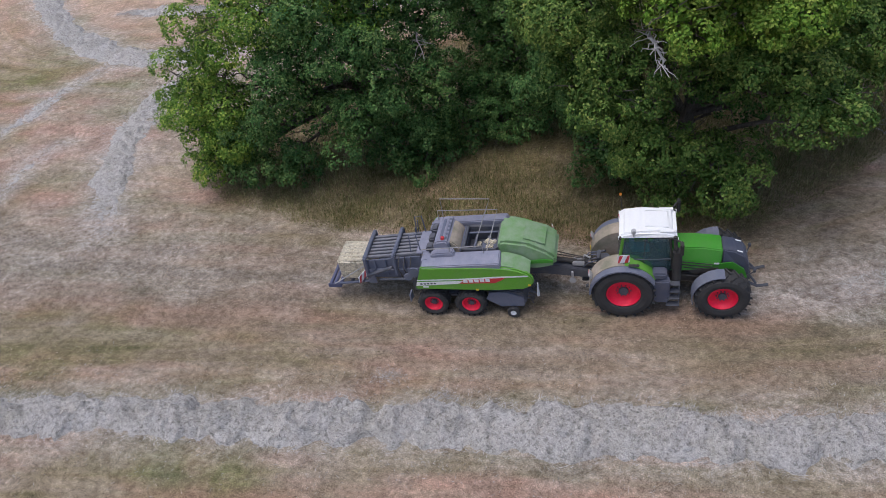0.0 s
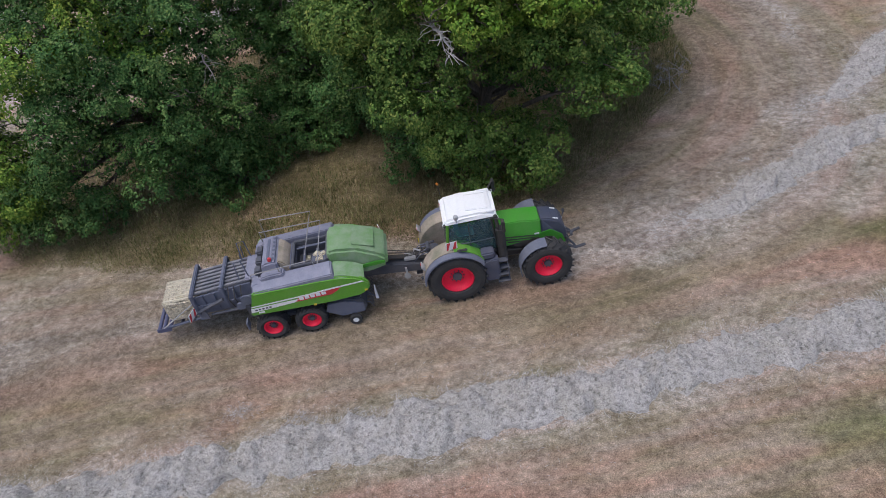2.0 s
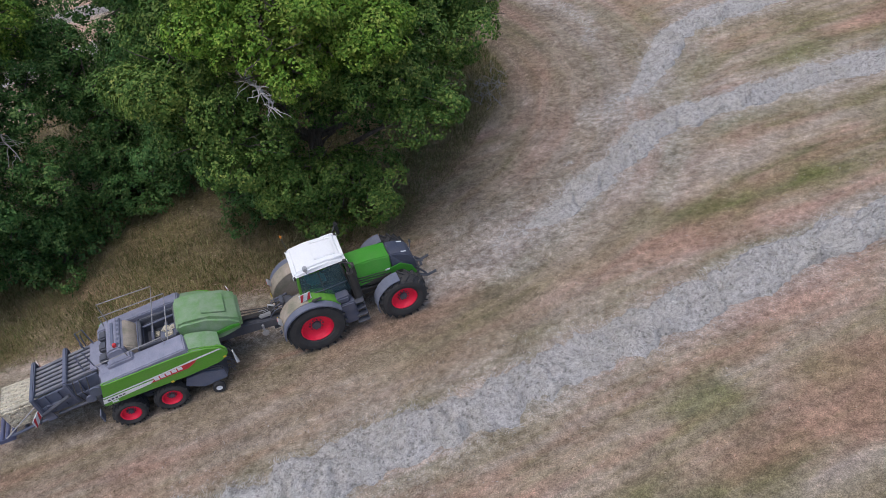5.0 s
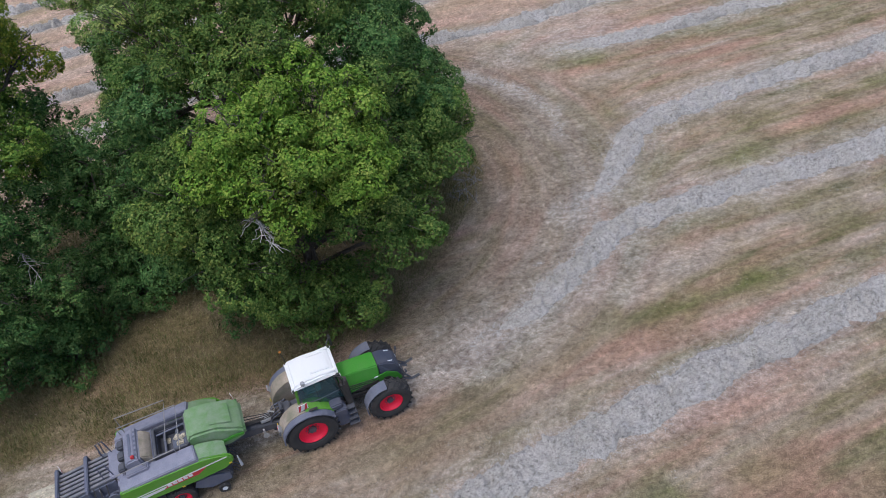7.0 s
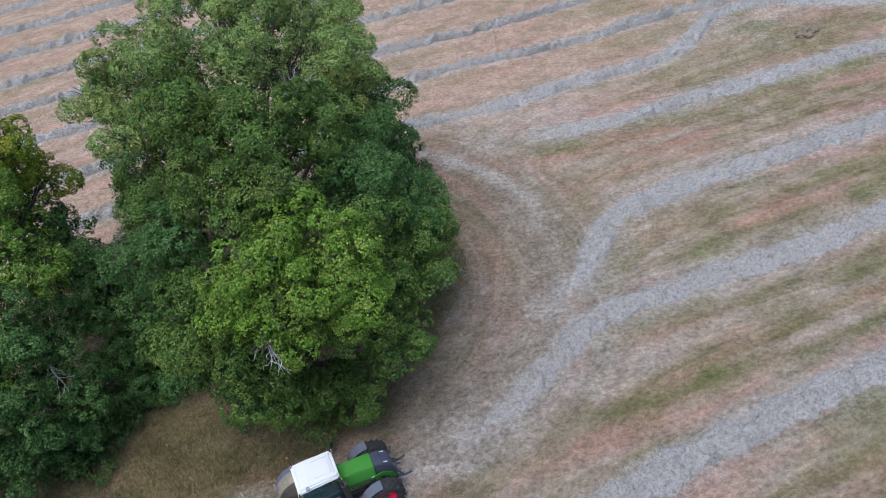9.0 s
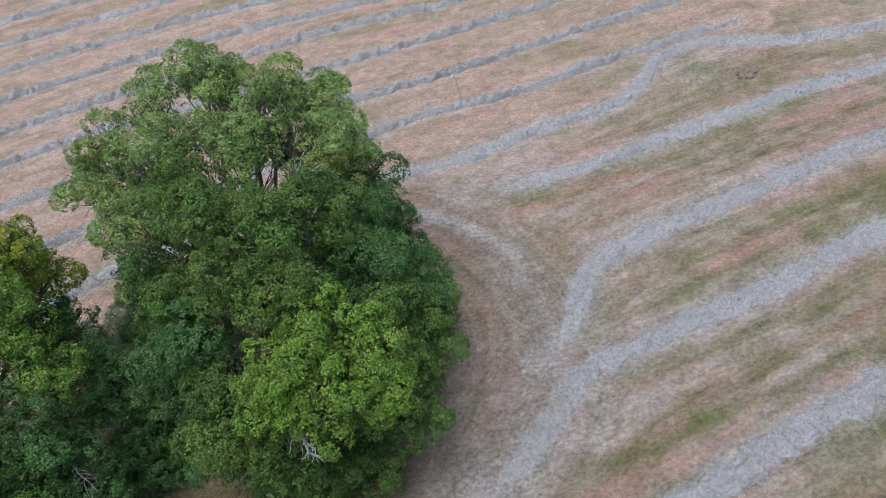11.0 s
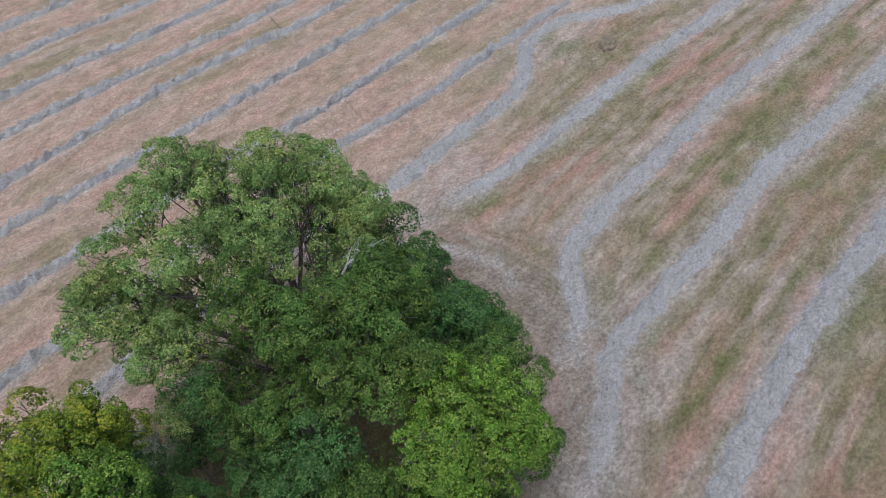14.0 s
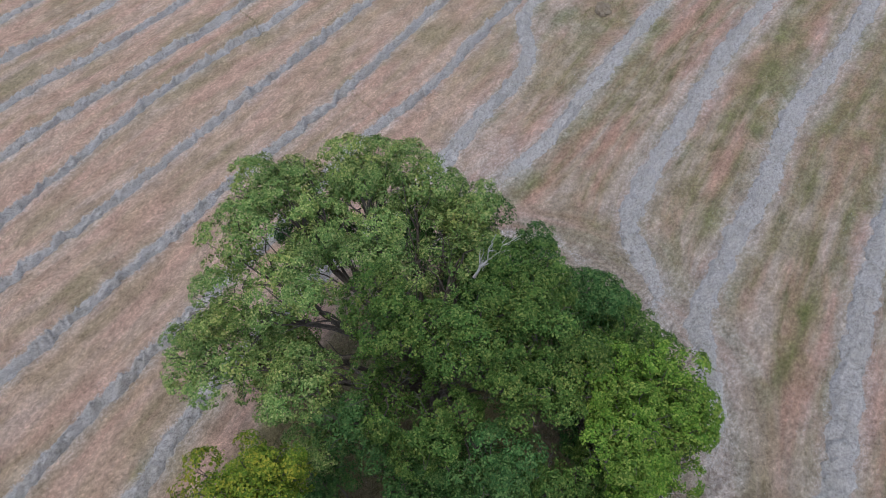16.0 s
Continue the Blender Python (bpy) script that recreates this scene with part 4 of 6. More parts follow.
def wheel(name, parent, x, y, radius, width, rim, lugs, tall, out):
    """A tyre with slanted lugs, a dished rim and a hub. out: +1 or -1, the side that faces outwards."""
    bm = bmesh.new()
    w, r = width / 2, radius - tall
    turned(bm, [(rim, -w * 0.72), (rim + 0.06, -w * 0.95), ((rim + r) / 2, -w * 1.04), (r - 0.06, -w * 0.96), (r, -w * 0.72), (r + 0.01, 0), (r, w * 0.72), (r - 0.06, w * 0.96), ((rim + r) / 2, w * 1.04), (rim + 0.06, w * 0.95), (rim, w * 0.72), (rim, -w * 0.72)], y, x, radius, 48)
    tread = bmesh.new()
    for k in range(lugs):
        for s in (1, -1):
            a = 2 * math.pi * (k + (0.5 if s > 0 else 0)) / lugs
            t = bmesh.new()
            bmesh.ops.create_cube(t, size=1)
            bmesh.ops.scale(t, vec=(0.055 * radius / 0.8, w * 1.02, tall + 0.03), verts=t.verts)
            for v in t.verts:
                if v.co.z > 0:
                    v.co.x *= 0.7
            m = Matrix.Translation((x, y, radius)) @ Matrix.Rotation(-a, 4, "Y") @ Matrix.Translation((0, s * w * 0.52, r + tall / 2 - 0.012)) @ Matrix.Rotation(s * radians(38), 4, "Z")
            join(tread, t, m)
    tyre_thing = new(name)
    tyre_thing.parent = parent
    tagged(tyre_thing, "red-rimmed wheel with black lugged tyre")
    part("tyre", bm, RUBBER, tyre_thing, "black rubber tyre")
    tagged(part("tread", tread, RUBBER, tyre_thing, "slanted rubber tread lugs"), kind="stuff")
    bm = bmesh.new()
    o = out
    turned(bm, [(rim + 0.015, o * w * 0.80), (rim - 0.01, o * w * 0.86), (rim - 0.03, o * w * 0.80), (rim - 0.05, o * w * 0.45), (rim * 0.80, o * w * 0.30), (rim * 0.55, o * w * 0.20), (rim * 0.34, o * w * 0.24), (0.001, o * w * 0.24)], y, x, radius, 40)
    turned(bm, [(rim + 0.01, -o * w * 0.8), (rim - 0.03, -o * w * 0.8), (rim - 0.05, -o * w * 0.2), (0.001, -o * w * 0.1)], y, x, radius, 32)
    rim_ob = part("rim", bm, RED, tyre_thing, "red painted steel rim")
    rim_ob.data.polygons.foreach_set("use_smooth", [True] * len(rim_ob.data.polygons))
    bm = bmesh.new()
    turned(bm, [(rim * 0.30, o * w * 0.2), (rim * 0.30, o * w * 0.42), (rim * 0.25, o * w * 0.5), (0.001, o * w * 0.5)], y, x, radius, 20)
    for k in range(10):
        a = 2 * math.pi * k / 10
        box(bm, (x + rim * 0.42 * math.cos(a), y + o * w * 0.25, radius + rim * 0.42 * math.sin(a)), (0.04, 0.05, 0.04))
    part("hub", bm, DARK, tyre_thing, "dark grey hub with wheel nuts")
    return tyre_thing


def warning_board(parent, c, wide, high, turn=0.0, name="warning_board"):
    """A red and white striped board facing along x."""
    bm = bmesh.new()
    m = Matrix.Translation(c) @ Matrix.Rotation(turn, 4, "Z")
    t = bmesh.new()
    bmesh.ops.create_cube(t, size=1)
    bmesh.ops.scale(t, vec=(0.02, wide, high), verts=t.verts)
    join(bm, t, m)
    board = part(name, bm, LETTER, parent, "white board with red diagonal stripes")
    for k in (-1, 1):
        bm = bmesh.new()
        y0, s = k * wide * 0.34, wide * 0.15
        for dx in (0.013, -0.013):
            p = [(dx, y0 - s - wide * 0.14, -high / 2), (dx, y0 + s - wide * 0.14, -high / 2), (dx, y0 + s + wide * 0.14, high / 2), (dx, y0 - s + wide * 0.14, high / 2)]
            q = [m @ Vector((a, max(-wide / 2, min(wide / 2, b)), z)) for a, b, z in p]
            bm.faces.new([bm.verts.new(v) for v in q])
        part("stripe", bm, WARN_RED, board, "red stripe")


def smooth_flat(ob):
    """Rounded edges shade smoothly, flat sheets stay flat."""
    ob.data.polygons.foreach_set("use_smooth", [True] * len(ob.data.polygons))
    ob.data.set_sharp_from_angle(angle=radians(35))
    return ob


def smooth(ob):
    ob.data.polygons.foreach_set("use_smooth", [True] * len(ob.data.polygons))
    return ob


# ---- the tractor: x forward from the rear axle, y to its left ----
def build_tractor(m):
    tr = new("tractor")
    tagged(tr, "green tractor with white cab roof and red wheel rims on stubble", "tractor")
    for s in (1, -1):
        wheel("rear_wheel", tr, 0, s * 1.0, 1.03, 0.70, 0.54, 22, 0.055, s)
        wheel("front_wheel", tr, 3.08, s * 1.02, 0.87, 0.60, 0.45, 20, 0.055, s)
    # chassis, axles and gearbox
    bm = bmesh.new()
    box(bm, (0.2, 0, 1.0), (1.6, 0.75, 0.65), 0.06)
    box(bm, (1.9, 0, 0.95), (2.2, 0.55, 0.5), 0.05)
    box(bm, (3.5, 0, 0.95), (1.0, 0.5, 0.45), 0.05)
    rod(bm, [(0, -0.95, 1.03), (0, 0.95, 1.03)], 0.17, 12)
    rod(bm, [(3.08, -0.95, 0.87), (3.08, 0.95, 0.87)], 0.12, 10)
    part("chassis", bm, DARK, tr, "dark grey gearbox and axle castings")
    # bonnet
    bm = bmesh.new()

    def pinch(v):
        k = min(1, max(0, (v.x - 1.5) / 2.3))
        y = v.y * (1 - 0.10 * k)
        return Vector((v.x, y * (1.0 - 0.34 * min(1, max(0, (v.z - 1.80) / 0.45))), v.z))

    slab(bm, [(1.50, 1.42), (1.50, 2.22), (1.62, 2.30), (2.4, 2.28), (3.06, 2.19), (3.02, 1.40), (2.4, 1.48)], -0.58, 0.58, 0.04, pinch)
    smooth_flat(part("bonnet", bm, GREEN, tr, "bright green engine bonnet"))
    bm = bmesh.new()
    slab(bm, [(3.07, 1.60), (3.07, 2.192), (3.45, 2.11), (3.74, 1.93), (3.88, 1.66), (3.90, 1.22), (3.72, 1.12), (3.4, 1.50)], -0.47, 0.47, 0.04, lambda v: Vector((v.x, v.y * (1.0 - 0.26 * min(1, max(0, (v.z - 1.75) / 0.45))) * (1 - 0.16 * max(0, v.x - 3.2)), v.z)))
    nose = part("bonnet_nose", bm, NAVY, tr, "dark grey bonnet nose")
    for s in (1, -1):
        bm = bmesh.new()
        slab(bm, [(2.55, 1.28), (2.75, 1.72), (3.36, 1.82), (3.72, 1.54), (3.86, 1.16), (3.62, 1.02), (3.2, 1.12)], s * 0.505, s * 0.535, 0.01)
        cheek = part("side_panel", bm, GREEN, tr, "green side panel below the bonnet")
        bm = bmesh.new()
        slab(bm, [(3.16, 1.56), (3.38, 1.52), (3.60, 1.26), (3.54, 1.18), (3.24, 1.32)], s * 0.538, s * 0.547)
        part("grille", bm, BLACK, cheek, "black mesh grille")
        for k in range(4):
            bm = bmesh.new()
            slab(bm, [(1.75 + 0.06 * k, 1.86 - 0.12 * k), (2.75, 1.74 - 0.10 * k), (2.80, 1.705 - 0.10 * k), (1.78 + 0.06 * k, 1.82 - 0.12 * k)], s * 0.55, s * 0.568)
            part("louvre", bm, BLACK, tr, "black bonnet louvre")
        bm = bmesh.new()
        box(bm, (2.88, s * 0.545, 1.76), (0.16, 0.02, 0.07), 0.008)
        part("emblem", bm, LETTER, tr, "small pale emblem plate")
        bm = bmesh.new()
        box(bm, (3.87, s * 0.25, 1.56), (0.06, 0.13, 0.09), 0.02)
        part("headlight", bm, LENS, tr, "clear headlight lens")
        bm = bmesh.new()
        box(bm, (3.58, s * 0.27, 2.045), (0.20, 0.05, 0.02), 0.008, Matrix.Rotation(radians(18), 3, "Y"))
        part("headlight", bm, LENS, tr, "clear headlight lens")
        # engine bay side, frame and tanks
        bm = bmesh.new()
        box(bm, (1.95, s * 0.36, 1.15), (1.0, 0.22, 0.45), 0.04)
        rod(bm, [(1.6, s * 0.5, 1.25), (2.3, s * 0.52, 1.2), (2.7, s * 0.45, 1.05)], 0.05)
        part("engine_side", bm, BLACK, tr)
        bm = bmesh.new()
        slab(bm, [(0.92, 0.62), (0.86, 1.36), (1.0, 1.48), (1.38, 1.46), (1.46, 1.28), (1.48, 0.62), (1.36, 0.52), (1.05, 0.52)], s * 0.62, s * 1.14, 0.05)
        part("tank", bm, TANK, tr, "blue-grey plastic side tank")
        bm = bmesh.new()
        for k in range(4):
            box(bm, (1.56, s * (0.98 + 0.05 * (3 - k)), 0.50 + 0.26 * k), (0.40, 0.22, 0.03), 0.008)
        for dx in (-0.19, 0.19):
            rod(bm, [(1.56 + dx, s * 1.16, 0.42), (1.56 + dx, s * 0.94, 1.36)], 0.022)
        part("step", bm, DARK, tr, "dark metal access steps")
        # rear mudguard: arched sheet, lip and outer band
        for name, y0, y1, r0, mat, lab, a0, a1 in (("mudguard", 0.55, 1.12, 1.13, GREEN_DUSTY, "green front half of the mudguard", 28, 89), ("mudguard", 0.55, 1.12, 1.13, FENDER_TOP, "mudguard half under brown dust", 88, 179), ("mudguard_lip", 1.12, 1.38, 1.105, FENDER, "grey plastic mudguard edge", 28, 179)):
            bm = bmesh.new()
            arc = [radians(a) for a in range(a0, a1, 10)]
            pr = [(r0 * math.cos(a), 1.03 + r0 * math.sin(a)) for a in arc] + [((r0 - 0.05) * math.cos(a), 1.03 + (r0 - 0.05) * math.sin(a)) for a in arc[::-1]]
            t = bmesh.new()
            ring = [[t.verts.new((x, s * y, z)) for x, z in pr] for y in (y0, y1)]
            n = len(pr)
            for k in range(n):
                t.faces.new((ring[0][k], ring[0][(k + 1) % n], ring[1][(k + 1) % n], ring[1][k]))
            h = n // 2
            for rg in ring:
                for k in range(h - 1):
                    t.faces.new((rg[k], rg[k + 1], rg[n - 2 - k], rg[n - 1 - k]))
            join(bm, t)
            if name == "mudguard":
                plate(bm, [(r0 * math.cos(a), s * 0.56, 1.03 + r0 * math.sin(a)) for a in arc] + [(-0.9 if a1 > 100 else 0.05, s * 0.56, 0.95), (0.7 if a0 < 50 else 0.05, s * 0.56, 0.95)], 0.03)
            guard = part(name, bm, mat, tr, lab)
        bm = bmesh.new()
        box(bm, (-1.06, s * 1.0, 1.66), (0.06, 0.30, 0.20), 0.02, Matrix.Rotation(radians(-30), 3, "Y"))
        lamp = part("tail_light", bm, LIGHT_GREY, tr, "tail lamp in a pale housing")
        bm = bmesh.new()
        box(bm, (-1.095, s * 0.94, 1.66), (0.02, 0.14, 0.13), 0.005, Matrix.Rotation(radians(-30), 3, "Y"))
        part("red_lens", bm, WARN_RED, lamp, "red lens")
        bm = bmesh.new()
        box(bm, (-1.12, s * 0.62, 1.42), (0.03, 0.08, 0.16), 0.005)
        part("marker", bm, YELLOW, tr, "yellow marker plate")
        warning_board(tr, (0.0, s * 1.06, 2.38), 0.38, 0.30, s * 1.45)
        bm = bmesh.new()
        rod(bm, [(0.0, s * 1.03, 2.1), (0.0, s * 1.03, 2.3)], 0.02)
        part("board_bracket", bm, DARK, tr)
        # front mudguard
        bm = bmesh.new()
        arc = [radians(a) for a in range(88, 202, 12)]
        pr = [(3.05 + 0.93 * math.cos(a), 0.87 + 0.93 * math.sin(a)) for a in arc]
        pr += [(3.05 + 0.905 * math.cos(a), 0.87 + 0.905 * math.sin(a)) for a in arc[::-1]]
        t = bmesh.new()
        ring = [[t.verts.new((x, s * y, z)) for x, z in pr] for y in (0.84, 1.29)]
        n = len(pr)
        for k in range(n):
            t.faces.new((ring[0][k], ring[0][(k + 1) % n], ring[1][(k + 1) % n], ring[1][k]))
        for rg in ring:
            for k in range(n // 2 - 1):
                t.faces.new((rg[k], rg[k + 1], rg[n - 2 - k], rg[n - 1 - k]))
        join(bm, t)
        part("front_mudguard", bm, FENDER, tr, "curved grey front mudguard")
        # mirrors and lamps on arms
        bm = bmesh.new()
        rod(bm, [(1.46, s * 0.70, 2.93), (1.68, s * 0.98, 3.06), (1.74, s * 1.06, 3.04)], 0.028)
        box(bm, (1.75, s * 1.10, 2.86), (0.11, 0.26, 0.48), 0.04)
        part("mirror", bm, BLACK, tr, "black wing mirror on an arm")
        for x, y, dx in ((-0.10, 0.66, -0.055), (1.60, 0.72, 0.055)):
            bm = bmesh.new()
            box(bm, (x, s * y, 2.92), (0.10, 0.14, 0.12), 0.03)
            work = part("work_lamp", bm, BLACK, tr, "black work lamp under the roof edge")
            bm = bmesh.new()
            box(bm, (x + dx, s * y, 2.92), (0.02, 0.11, 0.09), 0.005)
            part("lens", bm, LENS, work, "clear lamp lens")
    # exhaust stack on the right-hand front pillar
    bm = bmesh.new()
    rod(bm, [(1.66, -0.74, 1.2), (1.66, -0.76, 2.2), (1.64, -0.77, 2.5)], 0.15, 12)
    rod(bm, [(1.60, -0.74, 2.5), (1.56, -0.76, 3.05)], 0.06, 10)
    part("exhaust", bm, BLACK, tr, "black exhaust stack beside the cab")
    # cab
    cab = new("cab")
    cab.parent = tr
    tagged(cab, "glazed cab with green pillars")
    bm = bmesh.new()
    slab(bm, [(-0.18, 1.35), (-0.14, 1.75), (1.35, 1.75), (1.48, 1.30), (0.9, 1.15), (-0.2, 1.15)], -0.58, 0.58, 0.03)
    part("cab_floor", bm, DARK, cab, "dark lower cab body")
    posts = [((-0.16, 0.62, 1.7), (-0.02, 0.68, 2.94)), ((0.62, 0.78, 1.55), (0.66, 0.76, 2.94)), ((1.52, 0.56, 1.55), (1.42, 0.70, 2.94))]
    for a, b in posts:
        for s in (1, -1):
            bm = bmesh.new()
            tube_mesh(bm, [(a[0], s * a[1], a[2]), (b[0], s * b[1], b[2])], [0.055, 0.055] if a[0] < 0 else ([0.018, 0.018] if a[0] < 1 else [0.04, 0.04]), 6)
            rear = a[0] < 0
            part("pillar", bm, GREEN_DUSTY if rear else BLACK, cab, "green cab pillar" if rear else "black cab pillar")
    for s in (1, -1):
        bm = bmesh.new()
        rod(bm, [(-0.12, s * 0.68, 2.05), (0.63, s * 0.80, 2.14), (1.46, s * 0.66, 2.05)], 0.02)
        rod(bm, [(-0.12, s * 0.64, 1.95), (0.35, s * 0.79, 1.86), (0.85, s * 0.79, 1.55)], 0.04)
        part("door_rail", bm, DARK, cab, "dark door rail")
    for s in (1, -1):
        bm = bmesh.new()
        plate(bm, [(-0.13, s * 0.64, 1.75), (0.62, s * 0.79, 1.62), (0.66, s * 0.76, 2.93), (-0.01, s * 0.68, 2.93)], 0.012)
        pane = part("window_pane", bm, GLASS, cab, "dark tinted side window")
        bm = bmesh.new()
        plate(bm, [(0.64, s * 0.79, 1.62), (1.50, s * 0.58, 1.50), (1.41, s * 0.70, 2.93), (0.68, s * 0.76, 2.93)], 0.012)
        part("door_pane", bm, GLASS, cab, "dark tinted glass door")
    bm = bmesh.new()
    plate(bm, [(1.52, -0.55, 1.72), (1.52, 0.55, 1.72), (1.43, 0.68, 2.93), (1.43, -0.68, 2.93)], 0.012)
    part("windscreen", bm, GLASS, cab, "tinted windscreen")
    bm = bmesh.new()
    plate(bm, [(-0.17, -0.58, 1.80), (-0.17, 0.58, 1.80), (-0.03, 0.64, 2.93), (-0.03, -0.64, 2.93)], 0.012)
    part("rear_window", bm, GLASS, cab, "tinted rear window")
    bm = bmesh.new()
    box(bm, (0.55, 0, 1.95), (0.55, 0.55, 0.16), 0.06)
    box(bm, (0.25, 0, 2.32), (0.16, 0.50, 0.65), 0.06)
    part("driver_seat", bm, SEAT, cab, "empty teal-grey operator seat")
    bm = bmesh.new()
    rod(bm, [(1.15, 0, 1.75), (0.95, 0, 2.25)], 0.05)
    turned(bm, [(0.20, -0.02), (0.22, 0.0), (0.20, 0.02), (0.17, 0.0), (0.20, -0.02)], 0, 0.92, 2.3, 16)
    box(bm, (0.55, -0.42, 2.05), (0.7, 0.16, 0.10), 0.04)
    part("steering_console", bm, BLACK, cab)
    bm = bmesh.new()
    slab(bm, [(-0.12, 2.92), (-0.14, 2.98), (-0.04, 3.10), (0.5, 3.17), (1.25, 3.16), (1.54, 3.08), (1.64, 2.98), (1.58, 2.92)], -0.78, 0.78, 0.07, lambda v: Vector((v.x, v.y * (1.0 - 0.14 * min(1, max(0, (v.z - 2.98) / 0.14))) * (1 - 0.12 * min(1, max(0, (v.x - 0.7) / 0.9)) - 0.10 * min(1, max(0, (0.2 - v.x) / 0.3)) ** 2), v.z)))
    roof = part("roof", bm, WHITE, cab, "white cab roof with hatch")
    bm = bmesh.new()
    box(bm, (1.02, 0, 3.175), (0.66, 0.78, 0.035), 0.015, Matrix.Rotation(radians(3), 3, "Y"))
    part("roof_hatch", bm, WHITE, roof, "flat white roof hatch")
    bm = bmesh.new()
    for c, d in (((1.02, 0.41, 3.175), (0.70, 0.02, 0.03)), ((1.02, -0.41, 3.175), (0.70, 0.02, 0.03)), ((0.67, 0, 3.192), (0.02, 0.80, 0.03)), ((1.37, 0, 3.155), (0.02, 0.80, 0.03))):
        box(bm, c, d, 0.0, Matrix.Rotation(radians(3), 3, "Y"))
    part("hatch_seal", bm, WHITE, roof, "grey seal round the hatch")
    bm = bmesh.new()
    box(bm, (1.57, 0, 3.05), (0.10, 1.0, 0.05), 0.015)
    for s in (1, -1):
        box(bm, (1.32, s * 0.56, 3.13), (0.46, 0.12, 0.06), 0.02)
    part("roof_ridge", bm, WHITE, roof, "raised white roof edge")
    bm = bmesh.new()
    rod(bm, [(0.30, -0.70, 3.0), (0.30, -0.78, 3.22)], 0.02)
    turned(bm, [(0.001, -0.08), (0.07, -0.07), (0.085, 0), (0.07, 0.07), (0.001, 0.08)], -0.78, 0.30, 3.28, 12)
    part("beacon", bm, LIGHT_GREY, roof, "grey domed beacon on a stalk")
    bm = bmesh.new()
    rod(bm, [(-0.05, 0.74, 2.95), (-0.10, 0.80, 3.50)], 0.012)
    aerial = part("aerial", bm, BLACK, roof, "thin black beacon stalk")
    bm = bmesh.new()
    box(bm, (-0.10, 0.80, 3.56), (0.09, 0.09, 0.12), 0.03)
    part("rear_beacon", bm, AMBER, roof, "small pale amber beacon")
    # details round the cab
    for s in (1, -1):
        bm = bmesh.new()
        rod(bm, [(1.52, s * 0.70, 2.05), (1.62, s * 0.86, 2.35), (1.60, s * 0.84, 2.75)], 0.018, 6)
        part("grab_rail", bm, BLACK, cab, "black grab rail beside the door")
        bm = bmesh.new()
        box(bm, (0.32, s * 1.16, 2.20), (0.34, 0.10, 0.06), 0.02)
        part("guard_lamp", bm, BLACK, tr, "black lamp strip on the mudguard")
        bm = bmesh.new()
        plate(bm, [(2.0, s * 0.575, 1.50), (2.95, s * 0.56, 1.60), (2.95, s * 0.56, 1.44), (2.2, s * 0.575, 1.34)], 0.012)
        part("engine_screen", bm, BLACK, tr, "dark screen below the bonnet")
    bm = bmesh.new()
    box(bm, (1.12, -0.88, 1.62), (0.46, 0.40, 0.26), 0.05)
    box(bm, (1.30, -1.02, 1.30), (0.30, 0.30, 0.40), 0.04)
    part("tool_box", bm, TANK, tr, "blue-grey box beside the cab door")
    # front linkage
    bm = bmesh.new()
    box(bm, (3.81, 0, 0.85), (0.25, 0.85, 0.5), 0.04)
    for s in (1, -1):
        rod(bm, [(3.81, s * 0.34, 0.85), (4.21, s * 0.42, 0.70), (4.54, s * 0.44, 0.78)], 0.05)
        rod(bm, [(3.86, s * 0.3, 1.2), (4.18, s * 0.40, 0.78)], 0.035)
        rod(bm, [(3.88, s * 0.42, 1.15), (4.01, s * 0.62, 1.5)], 0.02)
        box(bm, (4.02, s * 0.63, 1.55), (0.08, 0.13, 0.12), 0.02)
    rod(bm, [(3.86, 0, 1.2), (4.21, 0, 1.05)], 0.04)
    part("front_linkage", bm, DARK, tr, "dark front linkage arms")
    # rear linkage, hoses and hitch
    bm = bmesh.new()
    box(bm, (-0.65, 0, 1.15), (0.35, 0.6, 0.7), 0.05)
    for s in (1, -1):
        rod(bm, [(-0.55, s * 0.32, 0.75), (-1.25, s * 0.46, 0.62)], 0.06)
        rod(bm, [(-0.6, s * 0.30, 1.55), (-1.05, s * 0.42, 1.35), (-1.1, s * 0.44, 0.70)], 0.045)
        rod(bm, [(-0.75, s * 0.14, 1.5), (-0.95, s * 0.18, 0.9)], 0.03)
    box(bm, (-0.95, 0, 0.52), (0.9, 0.16, 0.08), 0.02)
    box(bm, (-0.82, 0, 1.62), (0.12, 0.42, 0.16), 0.03)
    part("rear_linkage", bm, DARK, tr, "dark rear linkage and drawbar")
    rnd = random.Random(3)
    for k in range(7):
        bm = bmesh.new()
        y = -0.24 + 0.08 * k
        rod(bm, [(-0.86, y, 1.58), (-1.15, y + rnd.uniform(-0.08, 0.08), 1.52), (-1.45, y * 0.6, 1.05 + rnd.uniform(-0.1, 0.15)), (-1.9, 0.12 * rnd.uniform(-1, 1), 1.18)], 0.018, 6)
        part("hydraulic_hose", bm, BLACK if k % 2 else STEEL, tr, "hydraulic hose to the drawbar")
    tr.matrix_world = m
    return tr


build_tractor(on_ground(-10.36, -5.70, 2.2))
